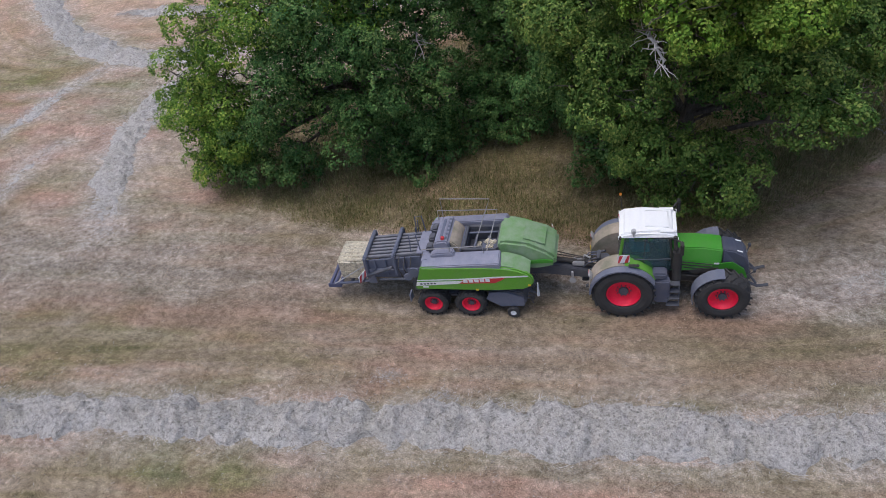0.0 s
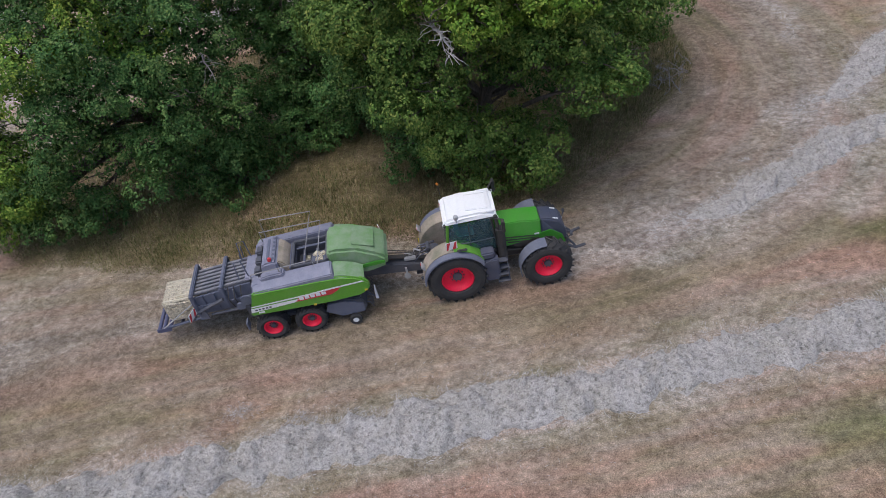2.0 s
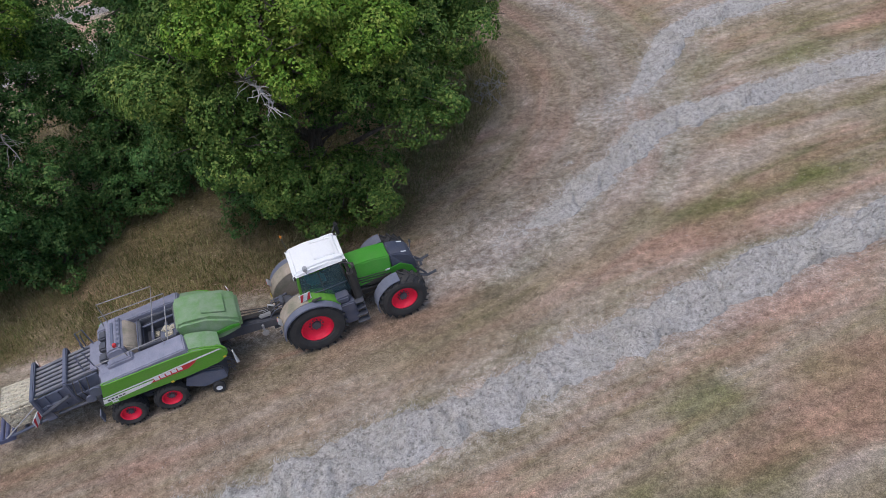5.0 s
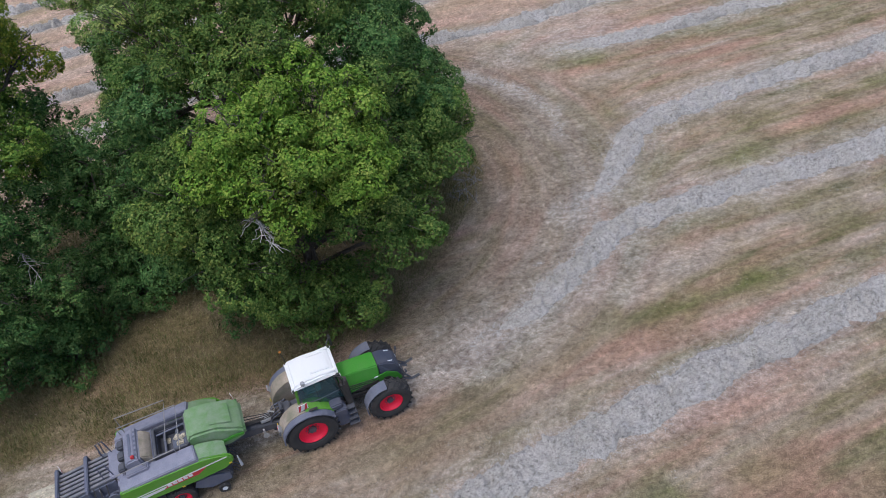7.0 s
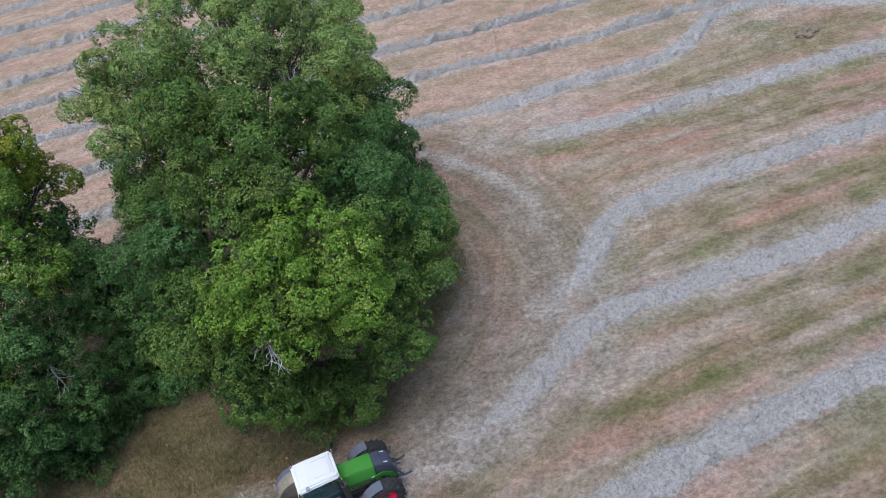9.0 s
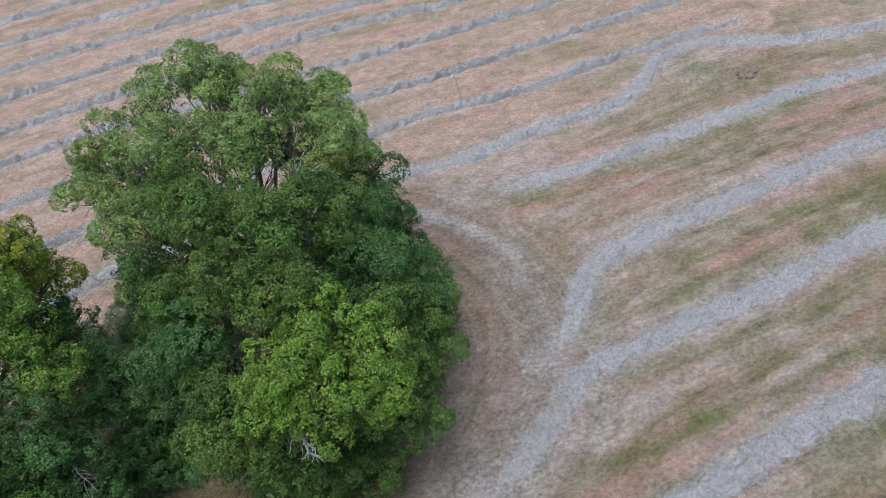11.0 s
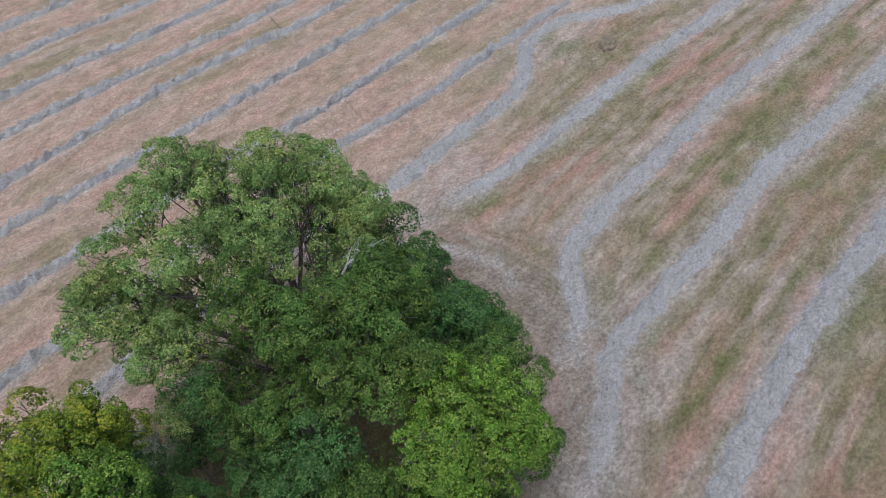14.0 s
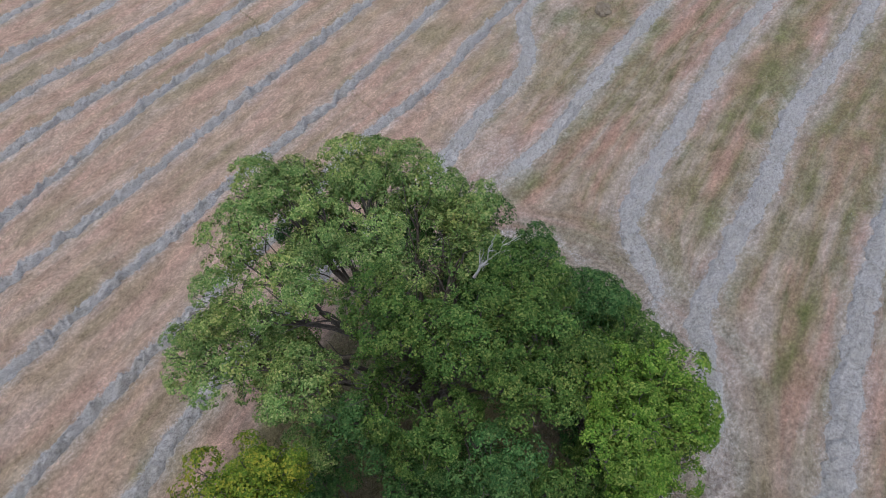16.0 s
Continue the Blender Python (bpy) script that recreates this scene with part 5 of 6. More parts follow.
# ---- the square baler: x forward from the middle of its tandem axle ----
def build_baler(m):
    ba = new("square_baler")
    tagged(ba, "large green and grey square baler hitched behind the tractor", "baler")
    for s in (1, -1):
        for x in (-0.67, 0.67):
            wheel("tandem_wheel", ba, x, s * 1.16, 0.56, 0.46, 0.31, 18, 0.035, s)
    bm = bmesh.new()
    box(bm, (0, 0, 0.62), (1.9, 1.9, 0.16), 0.03)
    rod(bm, [(-0.67, -1.1, 0.56), (-0.67, 1.1, 0.56)], 0.08)
    rod(bm, [(0.67, -1.1, 0.56), (0.67, 1.1, 0.56)], 0.08)
    box(bm, (0.3, 0, 1.05), (3.6, 1.5, 0.9), 0.05)
    part("frame", bm, DARK, ba, "dark steel frame and axles")
    # side panels with rounded fronts
    for s in (1, -1):
        out = [(-1.56, 1.06), (-1.24, 2.06), (0.9, 2.10), (1.6, 2.08), (2.05, 1.99), (2.40, 1.82), (2.56, 1.58), (2.52, 1.32), (2.2, 1.12), (1.2, 1.04)]
        bm = bmesh.new()
        slab(bm, out, s * 1.22, s * 1.40, 0.05)
        panel = smooth_flat(part("side_panel", bm, GREEN_DUSTY, ba, "green side panel with rounded front"))
        y = s * 1.405
        bm = bmesh.new()
        slab(bm, [(-1.50, 1.24), (0.02, 1.37), (0.18, 1.49), (-1.45, 1.42)], y - 0.004, y + 0.004)
        part("side_stripe", bm, LETTER, panel, "wide pale stripe along the panel")
        bm = bmesh.new()
        slab(bm, [(-1.44, 1.47), (0.2, 1.55), (1.5, 1.66), (2.40, 1.72), (2.36, 1.77), (1.4, 1.71), (0.2, 1.60), (-1.42, 1.51)], y - 0.004, y + 0.004)
        part("side_stripe", bm, LETTER, panel, "thin pale stripe along the panel")
        bm = bmesh.new()
        slab(bm, [(-0.10, 1.37), (1.25, 1.42), (1.50, 1.56), (1.62, 1.66), (0.30, 1.58), (0.12, 1.50)], y - 0.003, y + 0.006)
        part("side_emblem", bm, WARN_RED, panel, "long red wedge emblem")
        # a plain row of white blocks stands for the maker's mark
        for k in range(5):
            bm = bmesh.new()
            box(bm, (0.26 + 0.19 * k, y, 1.485 + 0.014 * k), (0.15, 0.016, 0.13), 0.004)
            part("side_mark", bm, LETTER, panel, "white block on the panel")
        for k in range(5):
            bm = bmesh.new()
            box(bm, (-1.30 + 0.12 * k, y, 1.335 + 0.008 * k), (0.085, 0.013, 0.07), 0.003)
            part("side_mark", bm, DARK, panel, "dark bar on the stripe")
        bm = bmesh.new()
        box(bm, (-1.16, y, 1.20), (0.20, 0.012, 0.07), 0.004)
        part("side_plate", bm, LENS, panel, "small white plate")
        for x, z in ((2.40, 1.34), (0.62, 1.10)):
            bm = bmesh.new()
            box(bm, (x, y, z), (0.10, 0.016, 0.08), 0.004)
            part("side_marker", bm, YELLOW, panel, "small yellow reflector")
        # rounded grey cover along the top edge of the side panel
        bm = bmesh.new()
        slab(bm, [(-1.34, 1.80), (-1.20, 2.20), (-0.4, 2.26), (1.45, 2.38), (1.55, 2.14), (0.9, 2.10), (-0.6, 2.00)], s * 0.80, s * 1.36, 0.03, lambda v: Vector((v.x, v.y, v.z - 0.14 * max(0, abs(v.y) - 0.85) / 0.5)))
        part("top_cover", bm, DECK, ba, "dusty grey sloping side lid")
        bm = bmesh.new()
        slab(bm, [(1.45, 2.05), (1.48, 2.34), (1.75, 2.30), (2.2, 2.14), (2.48, 1.92), (2.3, 1.85)], s * 0.80, s * 1.37, 0.05, lambda v: Vector((v.x, v.y, v.z - 0.22 * max(0, abs(v.y) - 0.85) / 0.5)))
        smooth_flat(part("shoulder", bm, HOOD_DUSTY, ba, "dusty green rounded shoulder cover"))
        # rear mud flap and lamp
        bm = bmesh.new()
        box(bm, (-1.45, s * 1.25, 0.85), (0.05, 0.30, 0.34), 0.01)
        part("mud_flap", bm, FENDER, ba, "grey mud flap")
    # front hood over the feeder
    bm = bmesh.new()
    slab(bm, [(1.35, 1.65), (1.35, 2.56), (1.55, 2.63), (2.3, 2.52), (3.0, 2.20), (3.28, 1.92), (3.24, 1.58), (2.6, 1.45)], -0.80, 0.80, 0.10, lambda v: Vector((v.x, v.y * (0.86 if v.z > 2.3 else 1.0) * (1 - 0.10 * max(0, v.x - 2.2)), v.z)))
    hood = smooth_flat(part("front_hood", bm, HOOD_DUSTY, ba, "domed green hood under pale dust"))
    for s in (1, -1):
        bm = bmesh.new()
        slab(bm, [(1.9, 1.72), (3.16, 1.80), (3.18, 1.90), (2.9, 1.95), (2.0, 1.84)], s * 0.765, s * 0.80, 0.01)
        part("hood_side", bm, GREEN, hood, "clean green flank of the hood")
    bm = bmesh.new()
    box(bm, (2.55, 0, 2.44), (0.75, 0.9, 0.03), 0.01, Matrix.Rotation(radians(21), 3, "Y"))
    part("hood_ridge", bm, HOOD_DUSTY, hood)
    # deck, opening and knotter cover
    bm = bmesh.new()
    box(bm, (-0.405, 0, 2.02), (1.19, 1.70, 0.10), 0.02)
    box(bm, (1.335, 0, 2.02), (0.13, 1.70, 0.10), 0.02)
    for s in (1, -1):
        box(bm, (0.73, s * 0.71, 2.02), (1.08, 0.28, 0.10), 0.02)
    part("deck", bm, DECK, ba, "dusty grey walking deck")
    bm = bmesh.new()
    for s in (1, -1):
        box(bm, (0.72, s * 0.62, 2.16), (1.25, 0.10, 0.22), 0.02)
    box(bm, (1.32, 0, 2.20), (0.10, 1.34, 0.30), 0.02)
    box(bm, (0.14, 0, 2.16), (0.10, 1.34, 0.22), 0.02)
    box(bm, (0.73, 0, 1.66), (1.1, 1.16, 0.04))
    for s in (1, -1):
        box(bm, (0.73, s * 0.575, 1.85), (1.1, 0.02, 0.36))
    for x in (0.185, 1.275):
        box(bm, (x, 0, 1.85), (0.02, 1.16, 0.36))
    well = part("deck_opening", bm, DARK, ba, "dark open well in the deck")
    for x, z, r in ((0.42, 1.86, 0.05), (0.86, 1.80, 0.07)):
        bm = bmesh.new()
        rod(bm, [(x, -0.55, z), (x, 0.55, z)], r)
        part("cross_shaft", bm, STEEL, well, "grey cross shaft in the well")
    bm = bmesh.new()
    slab(bm, [(0.62, 1.70), (0.70, 1.92), (1.10, 2.02), (1.24, 1.98), (1.24, 1.70)], -0.40, 0.25, 0.04)
    part("gear_case", bm, STEEL, well, "grey gear case in the well")
    bm = bmesh.new()
    for k, (x, y) in enumerate(((0.98, -0.22), (1.08, 0.02), (0.88, 0.08), (0.48, 0.3), (0.36, -0.3))):
        box(bm, (x, y, 2.02 - 0.05 * abs(1.05 - x) if x > 0.8 else 1.70), (0.26, 0.20, 0.06), 0.025, Matrix.Rotation(0.5 * k, 3, "Z"))
    tagged(part("chaff", bm, BALE, well, "straw chaff lying in the well"), kind="stuff")
    bm = bmesh.new()
    rod(bm, [(0.2, 0.40, 2.10), (1.25, 0.43, 2.14)], 0.035)
    part("long_shaft", bm, STEEL, well)
    bm = bmesh.new()
    slab(bm, [(-0.86, 2.06), (-0.84, 2.52), (-0.74, 2.62), (-0.42, 2.66), (-0.30, 2.58), (-0.24, 2.06)], -0.72, 0.72, 0.06)
    knot = smooth_flat(part("knotter_cover", bm, DECK, ba, "dusty grey knotter cover"))
    bm = bmesh.new()
    slab(bm, [(-0.26, 2.06), (-0.30, 2.56), (-0.20, 2.52), (-0.06, 2.38), (0.04, 2.20), (0.06, 2.06)], -0.60, 0.60, 0.04)
    smooth_flat(part("fan_panel", bm, FENDER_TOP, knot, "curved panel under tan chaff dust"))
    for y in (-0.48, 0.02, 0.50):
        bm = bmesh.new()
        box(bm, (-1.02, y, 2.20), (0.26, 0.36, 0.24), 0.05)
        part("knotter_box", bm, DARK, knot, "dark box behind the cover")
    bm = bmesh.new()
    slab(bm, [(-0.98, 2.02), (-0.90, 2.30), (-0.62, 2.36), (-0.14, 2.38), (0.02, 2.02)], -1.0, -0.70, 0.04)
    part("cover_skirt", bm, DECK, knot, "grey skirt below the cover")
    bm = bmesh.new()
    box(bm, (0.06, 0.0, 2.16), (0.08, 1.3, 0.14), 0.03)
    part("fan_duct", bm, STEEL, knot, "grey fan duct across the cover")
    bm = bmesh.new()
    box(bm, (-0.58, 0, 2.655), (0.10, 1.0, 0.03), 0.012)
    for k in range(6):
        box(bm, (-0.40, -0.5 + 0.2 * k, 2.66), (0.07, 0.08, 0.015))
    part("cover_vent", bm, STEEL, knot, "vent slots on the cover")
    bm = bmesh.new()
    turned(bm, [(0.001, -0.05), (0.06, -0.045), (0.065, 0.045), (0.001, 0.05)], -0.60, -0.50, 2.70, 12)
    part("beacon", bm, WARN_RED, knot, "small red lamp")
    bm = bmesh.new()
    for s in (1, -1):
        slab(bm, [(-1.44, 1.55), (-1.26, 2.12), (-1.0, 2.18), (-1.0, 1.6)], s * 0.62, s * 1.10, 0.04)
    box(bm, (-1.30, 0, 2.02), (0.5, 1.2, 0.10), 0.03)
    part("twine_box", bm, DECK, ba, "grey twine box lids")
    # bale chamber with top slats
    bm = bmesh.new()
    for s in (1, -1):
        slab(bm, [(-3.45, 0.95), (-3.45, 1.72), (-1.4, 1.95), (-1.4, 0.95)], s * 0.62, s * 0.68, 0.01)
        slab(bm, [(-3.3, 1.25), (-3.3, 1.38), (-1.4, 1.45), (-1.4, 1.30)], s * 0.68, s * 0.76, 0.015)
    box(bm, (-2.4, 0, 0.98), (2.1, 1.3, 0.10), 0.02)
    chamber = part("bale_chamber", bm, STEEL, ba, "grey steel bale chamber")
    for k in range(7):
        y = -0.54 + 0.18 * k
        bm = bmesh.new()
        slab(bm, [(-3.5, 1.74), (-3.5, 1.82), (-1.4, 2.04), (-1.4, 1.96)], y - 0.055, y + 0.055, 0.012)
        part("top_slat", bm, SLAT, chamber, "grey steel slat")
    for x, z in ((-3.42, 1.90), (-2.35, 2.02)):
        bm = bmesh.new()
        box(bm, (x, 0, z), (0.13, 1.56, 0.13), 0.03)
        for s in (1, -1):
            box(bm, (x, s * 0.78, z - 0.42), (0.14, 0.10, 0.92), 0.03)
        part("cross_beam", bm, STEEL, chamber, "grey steel density frame")
    for s in (1, -1):
        bm = bmesh.new()
        rod(bm, [(-3.4, s * 0.86, 1.2), (-2.4, s * 0.88, 1.62)], 0.06, 8)
        rod(bm, [(-3.0, s * 0.84, 1.0), (-1.6, s * 0.95, 1.15)], 0.05, 8)
        part("density_ram", bm, DARK, chamber, "hydraulic density ram")
        bm = bmesh.new()
        plate(bm, [(-3.48, s * 0.72, 0.72), (-3.48, s * 0.72, 1.35), (-3.20, s * 0.80, 1.45), (-3.15, s * 0.80, 0.8)], 0.03)
        part("chamber_flap", bm, FENDER, chamber, "grey guard flap")
        warning_board(ba, (-3.50, s * 1.12, 1.38), 0.42, 0.28, s * 0.35)
        bm = bmesh.new()
        rod(bm, [(-3.40, s * 0.76, 1.2), (-3.47, s * 1.12, 1.24)], 0.025)
        box(bm, (-3.50, s * 1.05, 1.17), (0.06, 0.22, 0.10), 0.02)
        arm = part("lamp_arm", bm, DARK, ba, "lamp bracket behind the wheels")
        bm = bmesh.new()
        box(bm, (-3.535, s * 1.05, 1.17), (0.02, 0.18, 0.07), 0.005)
        part("tail_lens", bm, WARN_RED, arm, "red tail lens")
    for x, z, r in ((-1.62, 1.52, 0.20), (-1.86, 1.30, 0.15)):
        bm = bmesh.new()
        turned(bm, [(0.001, 0.03), (r, 0.03), (r, -0.03), (0.001, -0.03)], -1.02, x, z, 20)
        part("belt_pulley", bm, STEEL, chamber, "steel drive pulley")
    for x in (-1.72, -1.95, -2.15):
        bm = bmesh.new()
        rod(bm, [(x, -0.70, 1.95), (x - 0.05, -0.92, 1.6), (x + 0.02, -0.86, 1.15)], 0.02, 6)
        part("hydraulic_hose", bm, BLACK, chamber, "black hydraulic hose")
    for x in (-2.0, -2.7, -3.1):
        bm = bmesh.new()
        box(bm, (x, -0.71, 1.45), (0.06, 0.07, 0.75), 0.01)
        part("chamber_rib", bm, STEEL, chamber, "welded side rib")
    # bale chute: bars, chains and roller
    chute = new("bale_chute")
    chute.parent = ba
    tagged(chute, "folding steel bale chute with end roller")
    for s in (1, -1):
        bm = bmesh.new()
        rod(bm, [(-3.45, s * 0.58, 0.82), (-4.95, s * 0.58, 0.62)], 0.05, 8)
        part("chute_arm", bm, STEEL, chute)
        bm = bmesh.new()
        rod(bm, [(-3.50, s * 0.74, 1.66), (-4.9, s * 0.63, 0.68)], 0.022, 6)
        part("chute_chain", bm, LIGHT_GREY, chute, "pale chain holding the chute")
    for x in (-3.8, -4.25):
        bm = bmesh.new()
        rod(bm, [(x, -0.58, 0.76 + (x + 3.8) * 0.13), (x, 0.58, 0.76 + (x + 3.8) * 0.13)], 0.06, 10)
        part("chute_roller", bm, STEEL, chute)
    for x in (-4.72, -4.93, -5.10):
        bm = bmesh.new()
        rod(bm, [(x, -0.62, 0.60), (x, 0.62, 0.60)], 0.07, 10)
        part("end_roller", bm, ROLLER, chute, "blue-grey end roller")
    for s in (1, -1):
        bm = bmesh.new()
        box(bm, (-4.92, s * 0.64, 0.60), (0.50, 0.04, 0.18), 0.015)
        part("roller_cheek", bm, ROLLER, chute)
    # hand rails and ladder
    rails = [
        [(-0.79, 0.9, 2.3), (-0.79, 0.9, 3.23), (0.95, 0.9, 3.20), (0.80, 0.62, 2.84), (0.5, 0.0, 2.12)],
        [(-0.96, 0.9, 2.3), (-0.96, 0.9, 2.71), (1.18, 0.9, 2.74), (1.10, 0.2, 2.56), (0.96, -0.9, 2.20)],
        [(-1.2, -0.9, 2.2), (-1.2, -0.9, 2.45), (0.88, -0.9, 2.62), (0.92, -0.9, 2.2)],
        [(-0.25, -0.9, 2.2), (-0.25, -0.9, 2.52)],
    ]
    for rail in rails:
        bm = bmesh.new()
        rod(bm, rail, 0.018, 6)
        part("hand_rail", bm, RAIL, ba, "pale tubular hand rail")
    for s in (1, -1):
        bm = bmesh.new()
        rod(bm, [(-1.75, s * 0.50, 1.98), (-1.70, s * 0.5, 2.75), (-1.45, s * 0.5, 2.80), (-1.40, s * 0.5, 2.1)], 0.022, 6)
        part("hand_rail", bm, STEEL, ba, "grey hoop rail on the chamber")
    bm = bmesh.new()
    box(bm, (-1.7, 0.92, 1.35), (0.5, 0.40, 0.04), 0.01)
    for k in range(4):
        box(bm, (-1.95, 0.92, 0.60 + 0.28 * k), (0.18, 0.40, 0.03), 0.005)
    for dy in (0.72, 1.12):
        rod(bm, [(-1.98, dy, 0.5), (-1.85, dy, 2.1)], 0.02, 6)
    part("ladder", bm, STEEL, ba, "grey access ladder")
    # pick-up with gauge wheels
    bm = bmesh.new()
    slab(bm, [(1.25, 0.72), (1.3, 1.0), (1.9, 1.12), (2.45, 1.0), (2.62, 0.62), (2.45, 0.32), (1.9, 0.30)], -1.18, 1.18, 0.04)
    pick = part("pickup", bm, DARK, ba, "dark grey pick-up reel housing")
    bm = bmesh.new()
    for k in range(14):
        y = -1.05 + 0.16 * k
        rod(bm, [(2.3, y, 0.75), (2.72, y, 0.62), (2.80, y, 0.38)], 0.012, 5)
    part("tine_guard", bm, STEEL, pick, "bent tine guards")
    for s in (1, -1):
        bm = bmesh.new()
        plate(bm, [(1.2, s * 1.20, 0.70), (1.35, s * 1.22, 1.02), (1.9, s * 1.22, 1.05), (2.5, s * 1.2, 0.78), (2.5, s * 1.2, 0.42), (1.7, s * 1.2, 0.36)], 0.04)
        part("pickup_side", bm, FENDER, pick, "grey side shield")
        bm = bmesh.new()
        turned(bm, [(0.10, -0.07), (0.20, -0.08), (0.22, 0), (0.20, 0.08), (0.10, 0.07), (0.10, -0.07)], s * 1.32, 2.12, 0.22, 20)
        gw = part("gauge_wheel", bm, RUBBER, pick, "small black gauge wheel")
        bm = bmesh.new()
        turned(bm, [(0.115, s * 0.05), (0.10, s * 0.075), (0.04, s * 0.05), (0.001, s * 0.07)], s * 1.32, 2.12, 0.22, 16)
        part("gauge_hub", bm, LENS, gw, "white wheel centre")
    # drawbar, jack and shaft
    bm = bmesh.new()
    slab(bm, [(2.2, 1.0), (2.2, 1.42), (3.4, 1.40), (4.55, 1.16), (4.9, 1.0), (4.85, 0.78), (4.3, 0.84), (3.2, 0.96)], -0.20, 0.20, 0.03)
    box(bm, (4.95, 0, 0.80), (0.35, 0.16, 0.14), 0.03)
    part("drawbar", bm, DARK, ba, "dark blue-grey tapering drawbar")
    bm = bmesh.new()
    rod(bm, [(4.1, -0.28, 1.15), (4.1, -0.28, 0.82)], 0.04)
    turned(bm, [(0.001, -0.04), (0.11, -0.035), (0.12, 0.0), (0.11, 0.035), (0.001, 0.04)], -0.28, 4.1, 0.76, 14)
    rod(bm, [(4.4, 0, 1.35), (4.5, 0.1, 1.6), (4.7, 0.0, 1.55)], 0.035)
    box(bm, (4.3, 0.02, 1.36), (0.4, 0.3, 0.16), 0.03)
    part("jack", bm, LIGHT_GREY, ba, "pale parking jack and hose holder")
    bm = bmesh.new()
    rod(bm, [(3.3, 0, 1.55), (4.2, 0, 1.38), (5.3, 0, 1.12)], 0.075, 10)
    part("drive_shaft", bm, BLACK, ba, "black guarded drive shaft")
    for k in range(4):
        bm = bmesh.new()
        rod(bm, [(2.9, -0.3 + 0.2 * k, 1.70), (3.6, -0.22 + 0.14 * k, 1.66), (4.3, -0.12 + 0.08 * k, 1.52), (4.8, -0.05 + 0.03 * k, 1.5)], 0.018, 6)
        part("hose", bm, BLACK, ba, "black hydraulic hose")
    for s in (1, -1):
        bm = bmesh.new()
        plate(bm, [(2.98, s * 1.26, 0.92), (3.02, s * 1.26, 1.44), (3.02, s * 1.12, 1.46), (3.05, s * 1.14, 0.80)], 0.02)
        part("front_board", bm, LETTER, ba, "white marker board")
        bm = bmesh.new()
        rod(bm, [(2.4, s * 0.7, 0.95), (3.0, s * 1.18, 0.95)], 0.025)
        part("board_arm", bm, DARK, ba)
    warning_board(ba, (3.0, 1.22, 1.55), 0.22, 0.42, 0.3)
    # the running gear stands behind the body's middle, and the body rides higher
    low = ("tandem_wheel", "frame", "pickup", "drawbar", "jack", "drive_shaft", "hose", "board_arm", "front_board", "mud_flap")
    for ob in ba.children:
        kind = ob.name.split(".")[0]
        ob.location = (-0.37, 0, 0) if kind in low else (0, 0, 0.10) if kind == "bale_chute" else (0, 0, 0.22)
    ba.matrix_world = m
    return ba


def build_bale(m):
    """The finished bale, half out of the chamber, on the chute."""
    bm = bmesh.new()
    box(bm, (-3.95, 0, 1.26), (1.25, 1.18, 0.86), 0.05)
    bmesh.ops.subdivide_edges(bm, edges=[e for e in bm.edges if e.calc_length() > 0.3], cuts=17, use_grid_fill=True)
    rnd = random.Random(8)
    for v in bm.verts:
        # six strings press grooves into the bale
        groove = math.cos(math.pi * (v.co.y / 0.192)) ** 8 * 0.045
        if v.co.z > 1.6:
            v.co.z -= groove
        elif v.co.x < -4.5:
            v.co.x += groove
        v.co += Vector((rnd.uniform(-1, 1), rnd.uniform(-1, 1), rnd.uniform(-1, 1))) * 0.014
    me = bpy.data.meshes.new("hay_bale")
    bm.to_mesh(me)
    bm.free()
    me.materials.append(BALE)
    bale = new("hay_bale", me)
    tagged(bale, "square pressed hay bale with twine on the chute", "hay bale")
    for k in range(6):
        y = -0.48 + 0.192 * k
        b = bmesh.new()
        rod(b, [(-3.35, y, 1.69), (-4.54, y, 1.69), (-4.58, y, 1.64), (-4.58, y, 0.86)], 0.026, 6)
        part("twine", b, TWINE, bale, "pale baling twine")
    bale.matrix_world = m @ Matrix.Translation((0.0, 0, 0.16))


BALER_AT = on_ground(-15.72, -5.96, 2.3)
build_baler(BALER_AT)
build_bale(BALER_AT)
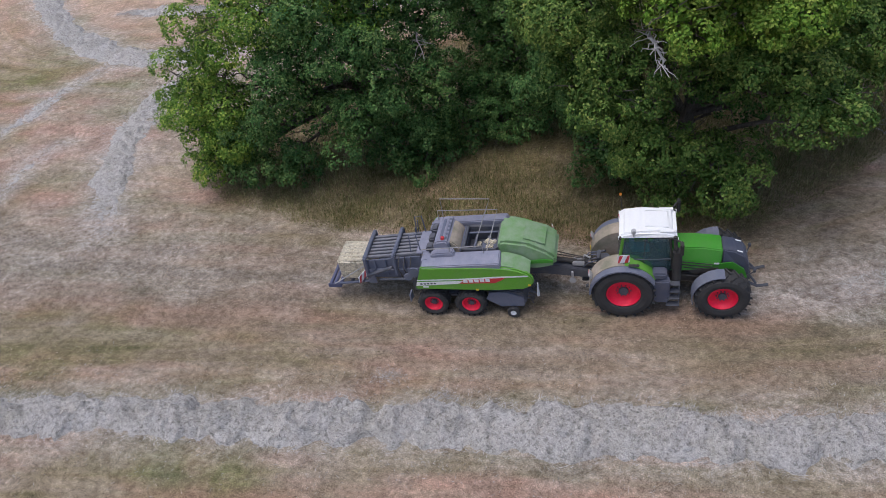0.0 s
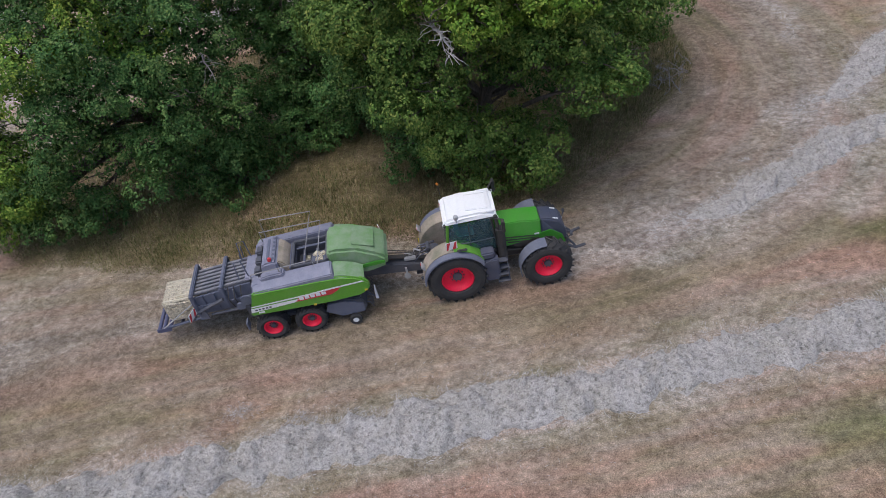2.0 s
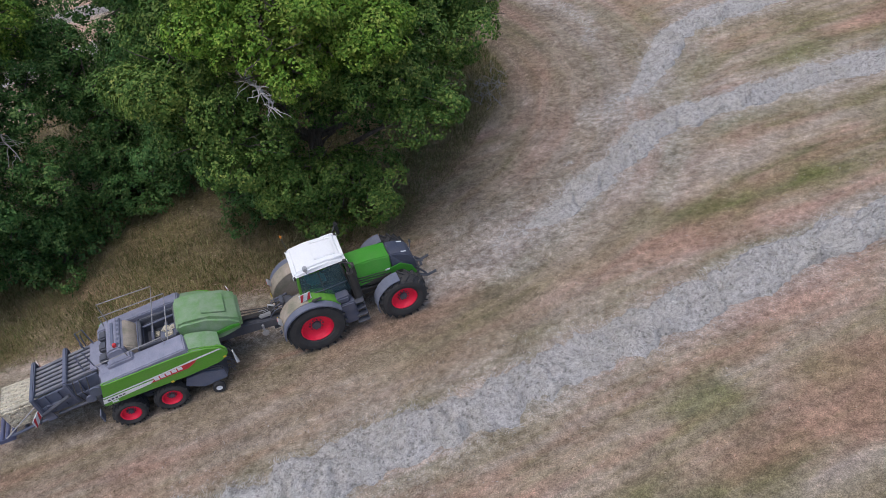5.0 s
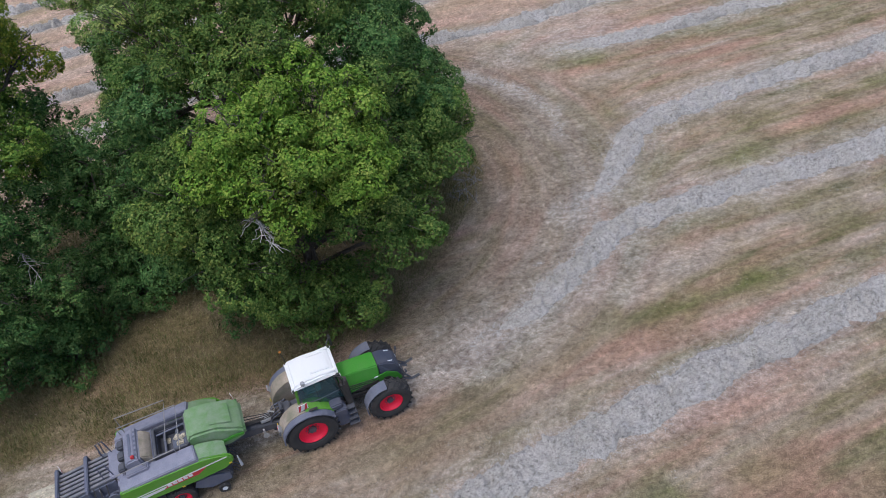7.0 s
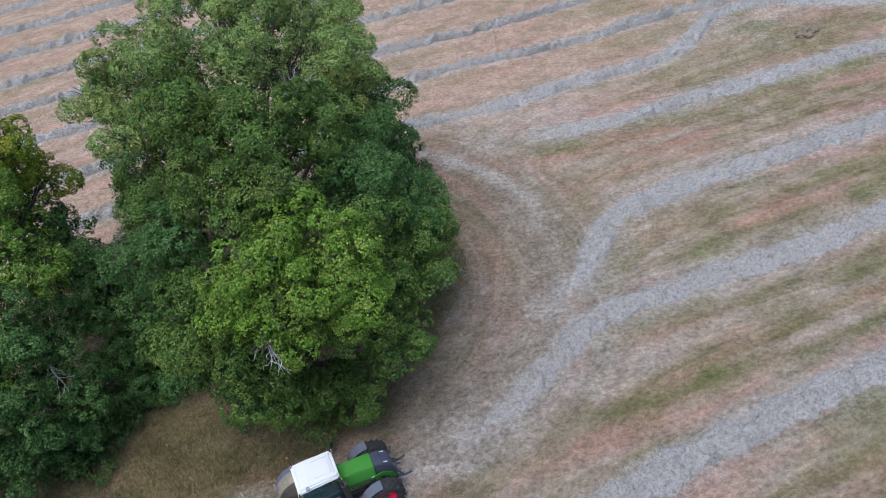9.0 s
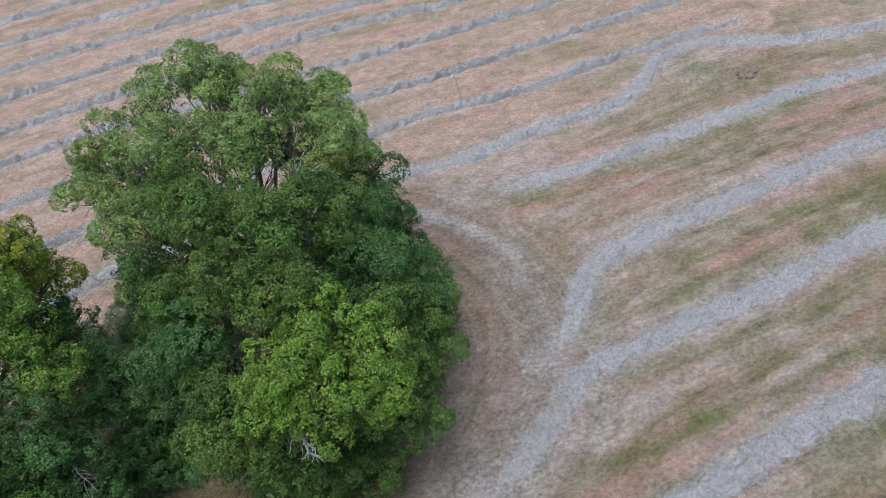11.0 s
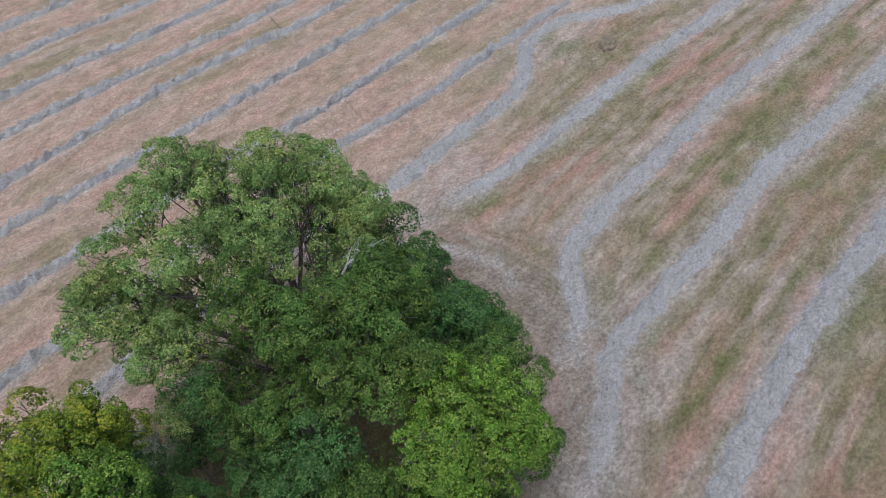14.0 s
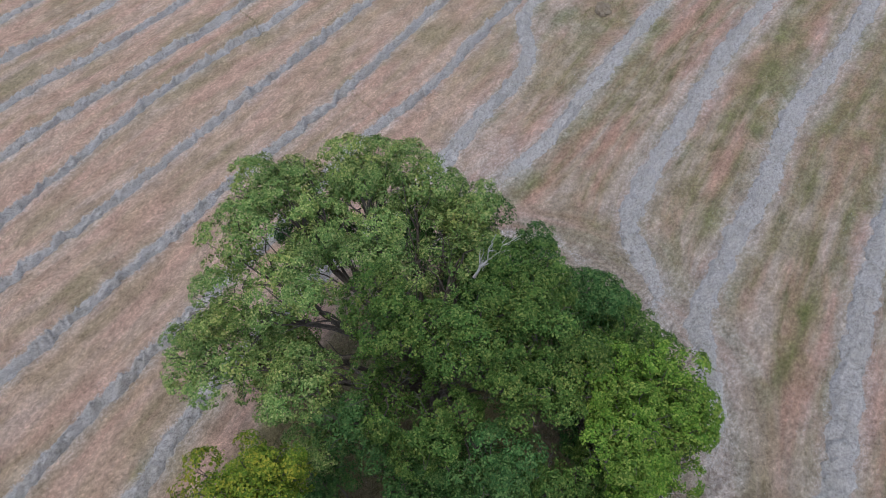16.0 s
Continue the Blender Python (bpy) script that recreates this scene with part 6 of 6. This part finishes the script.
# ---- brushwood and other small things ----
def build_brushwood(x, y, rx, ry, count, seed):
    """A heap of grey dead twigs lying at the edge of the grove."""
    rnd = random.Random(seed)
    foot = Vector((x, y, float(gz(x, y))))
    heap = new("brushwood_heap")
    heap.matrix_world = Matrix.Translation(foot)
    tagged(heap, "heap of grey dead twigs at the grove's edge", "brushwood")
    for _ in range(count):
        bm = bmesh.new()
        a = rnd.uniform(0, math.pi)
        px, py = rnd.gauss(0, rx), rnd.gauss(0, ry)
        reach = Vector((math.cos(a), math.sin(a), rnd.uniform(-0.05, 0.35))) * rnd.uniform(0.5, 1.1)
        base = Vector((px, py, float(gz(x + px, y + py)) - foot.z + rnd.uniform(0.02, 0.35)))
        pts = crooked(base - reach * 0.5, base + reach * 0.5, 0.10, rnd, 4)
        tube_mesh(bm, pts, [0.017, 0.014, 0.011, 0.008, 0.003], 5)
        for i in (1, 2, 3):
            tip = pts[i] + reach * 0.3 + Vector((rnd.uniform(-1, 1), rnd.uniform(-1, 1), rnd.uniform(-0.1, 0.8))) * 0.25
            tube_mesh(bm, [pts[i], pts[i].lerp(tip, 0.5) + Vector((0, 0, 0.04)), tip], [0.008, 0.006, 0.003], 4)
        part("twig", bm, DEADWOOD, heap)


build_brushwood(0.1, 5.2, 0.6, 0.9, 34, 5)


def hay_tuft(label, x, y, spread, count, seed):
    """A small loose tuft of hay left on the stubble."""
    r = np.random.default_rng(seed)
    px, py = x + r.normal(0, spread, count), y + r.normal(0, spread * 0.6, count)
    a = r.uniform(0, 2 * math.pi, count)
    way = unit(np.stack([np.cos(a), np.sin(a), r.uniform(0.0, 0.5, count)], 1))
    lift = 0.02 + 0.14 * np.exp(-(((px - x) / spread) ** 2)) * r.random(count)
    root = np.stack([px, py, gz(px, py) + lift], 1)
    me = blades("hay_tuft", root, way, unit(np.cross(way, r.normal(0, 0.5, (count, 3)) + (0, 0, 1))), r.uniform(0.08, 0.22, count), r.uniform(0.008, 0.016, count), STRANDS, 0.15)
    tagged(new("hay_tuft", me), label, "hay tuft", "tufts left on the stubble")


hay_tuft("small pale tuft of hay beside the wheel tracks", -17.75, -3.6, 0.30, 260, 301)
hay_tuft("tiny pale tuft of hay on the bare track", 1.1, -2.0, 0.09, 90, 302)
hay_tuft("ragged tuft of hay spilled from the windrow", -17.6, -10.3, 0.30, 260, 303)
hay_tuft("ragged tuft of hay spilled from the windrow", -15.6, -10.9, 0.26, 220, 304)


def build_mound(x, y):
    """A low rough mound of earth and turf between the rows."""
    bm = bmesh.new()
    bmesh.ops.create_icosphere(bm, subdivisions=4, radius=1.0)
    for v in bm.verts:
        k = 1 + 0.35 * noise.noise(v.co * 2.1) + 0.18 * noise.noise(v.co * 5.3)
        v.co = Vector((v.co.x * 1.1 * k, v.co.y * 0.7 * k, max(-0.1, v.co.z * 0.42 * k)))
    me = bpy.data.meshes.new("earth_mound")
    bm.to_mesh(me)
    bm.free()
    me.materials.append(EARTH)
    mound = new("earth_mound", me)
    mound.matrix_world = on_ground(x, y, 20)
    tagged(mound, "low mound of brown earth with dry weeds between windrows", "mound")


build_mound(33.7, 16.4)
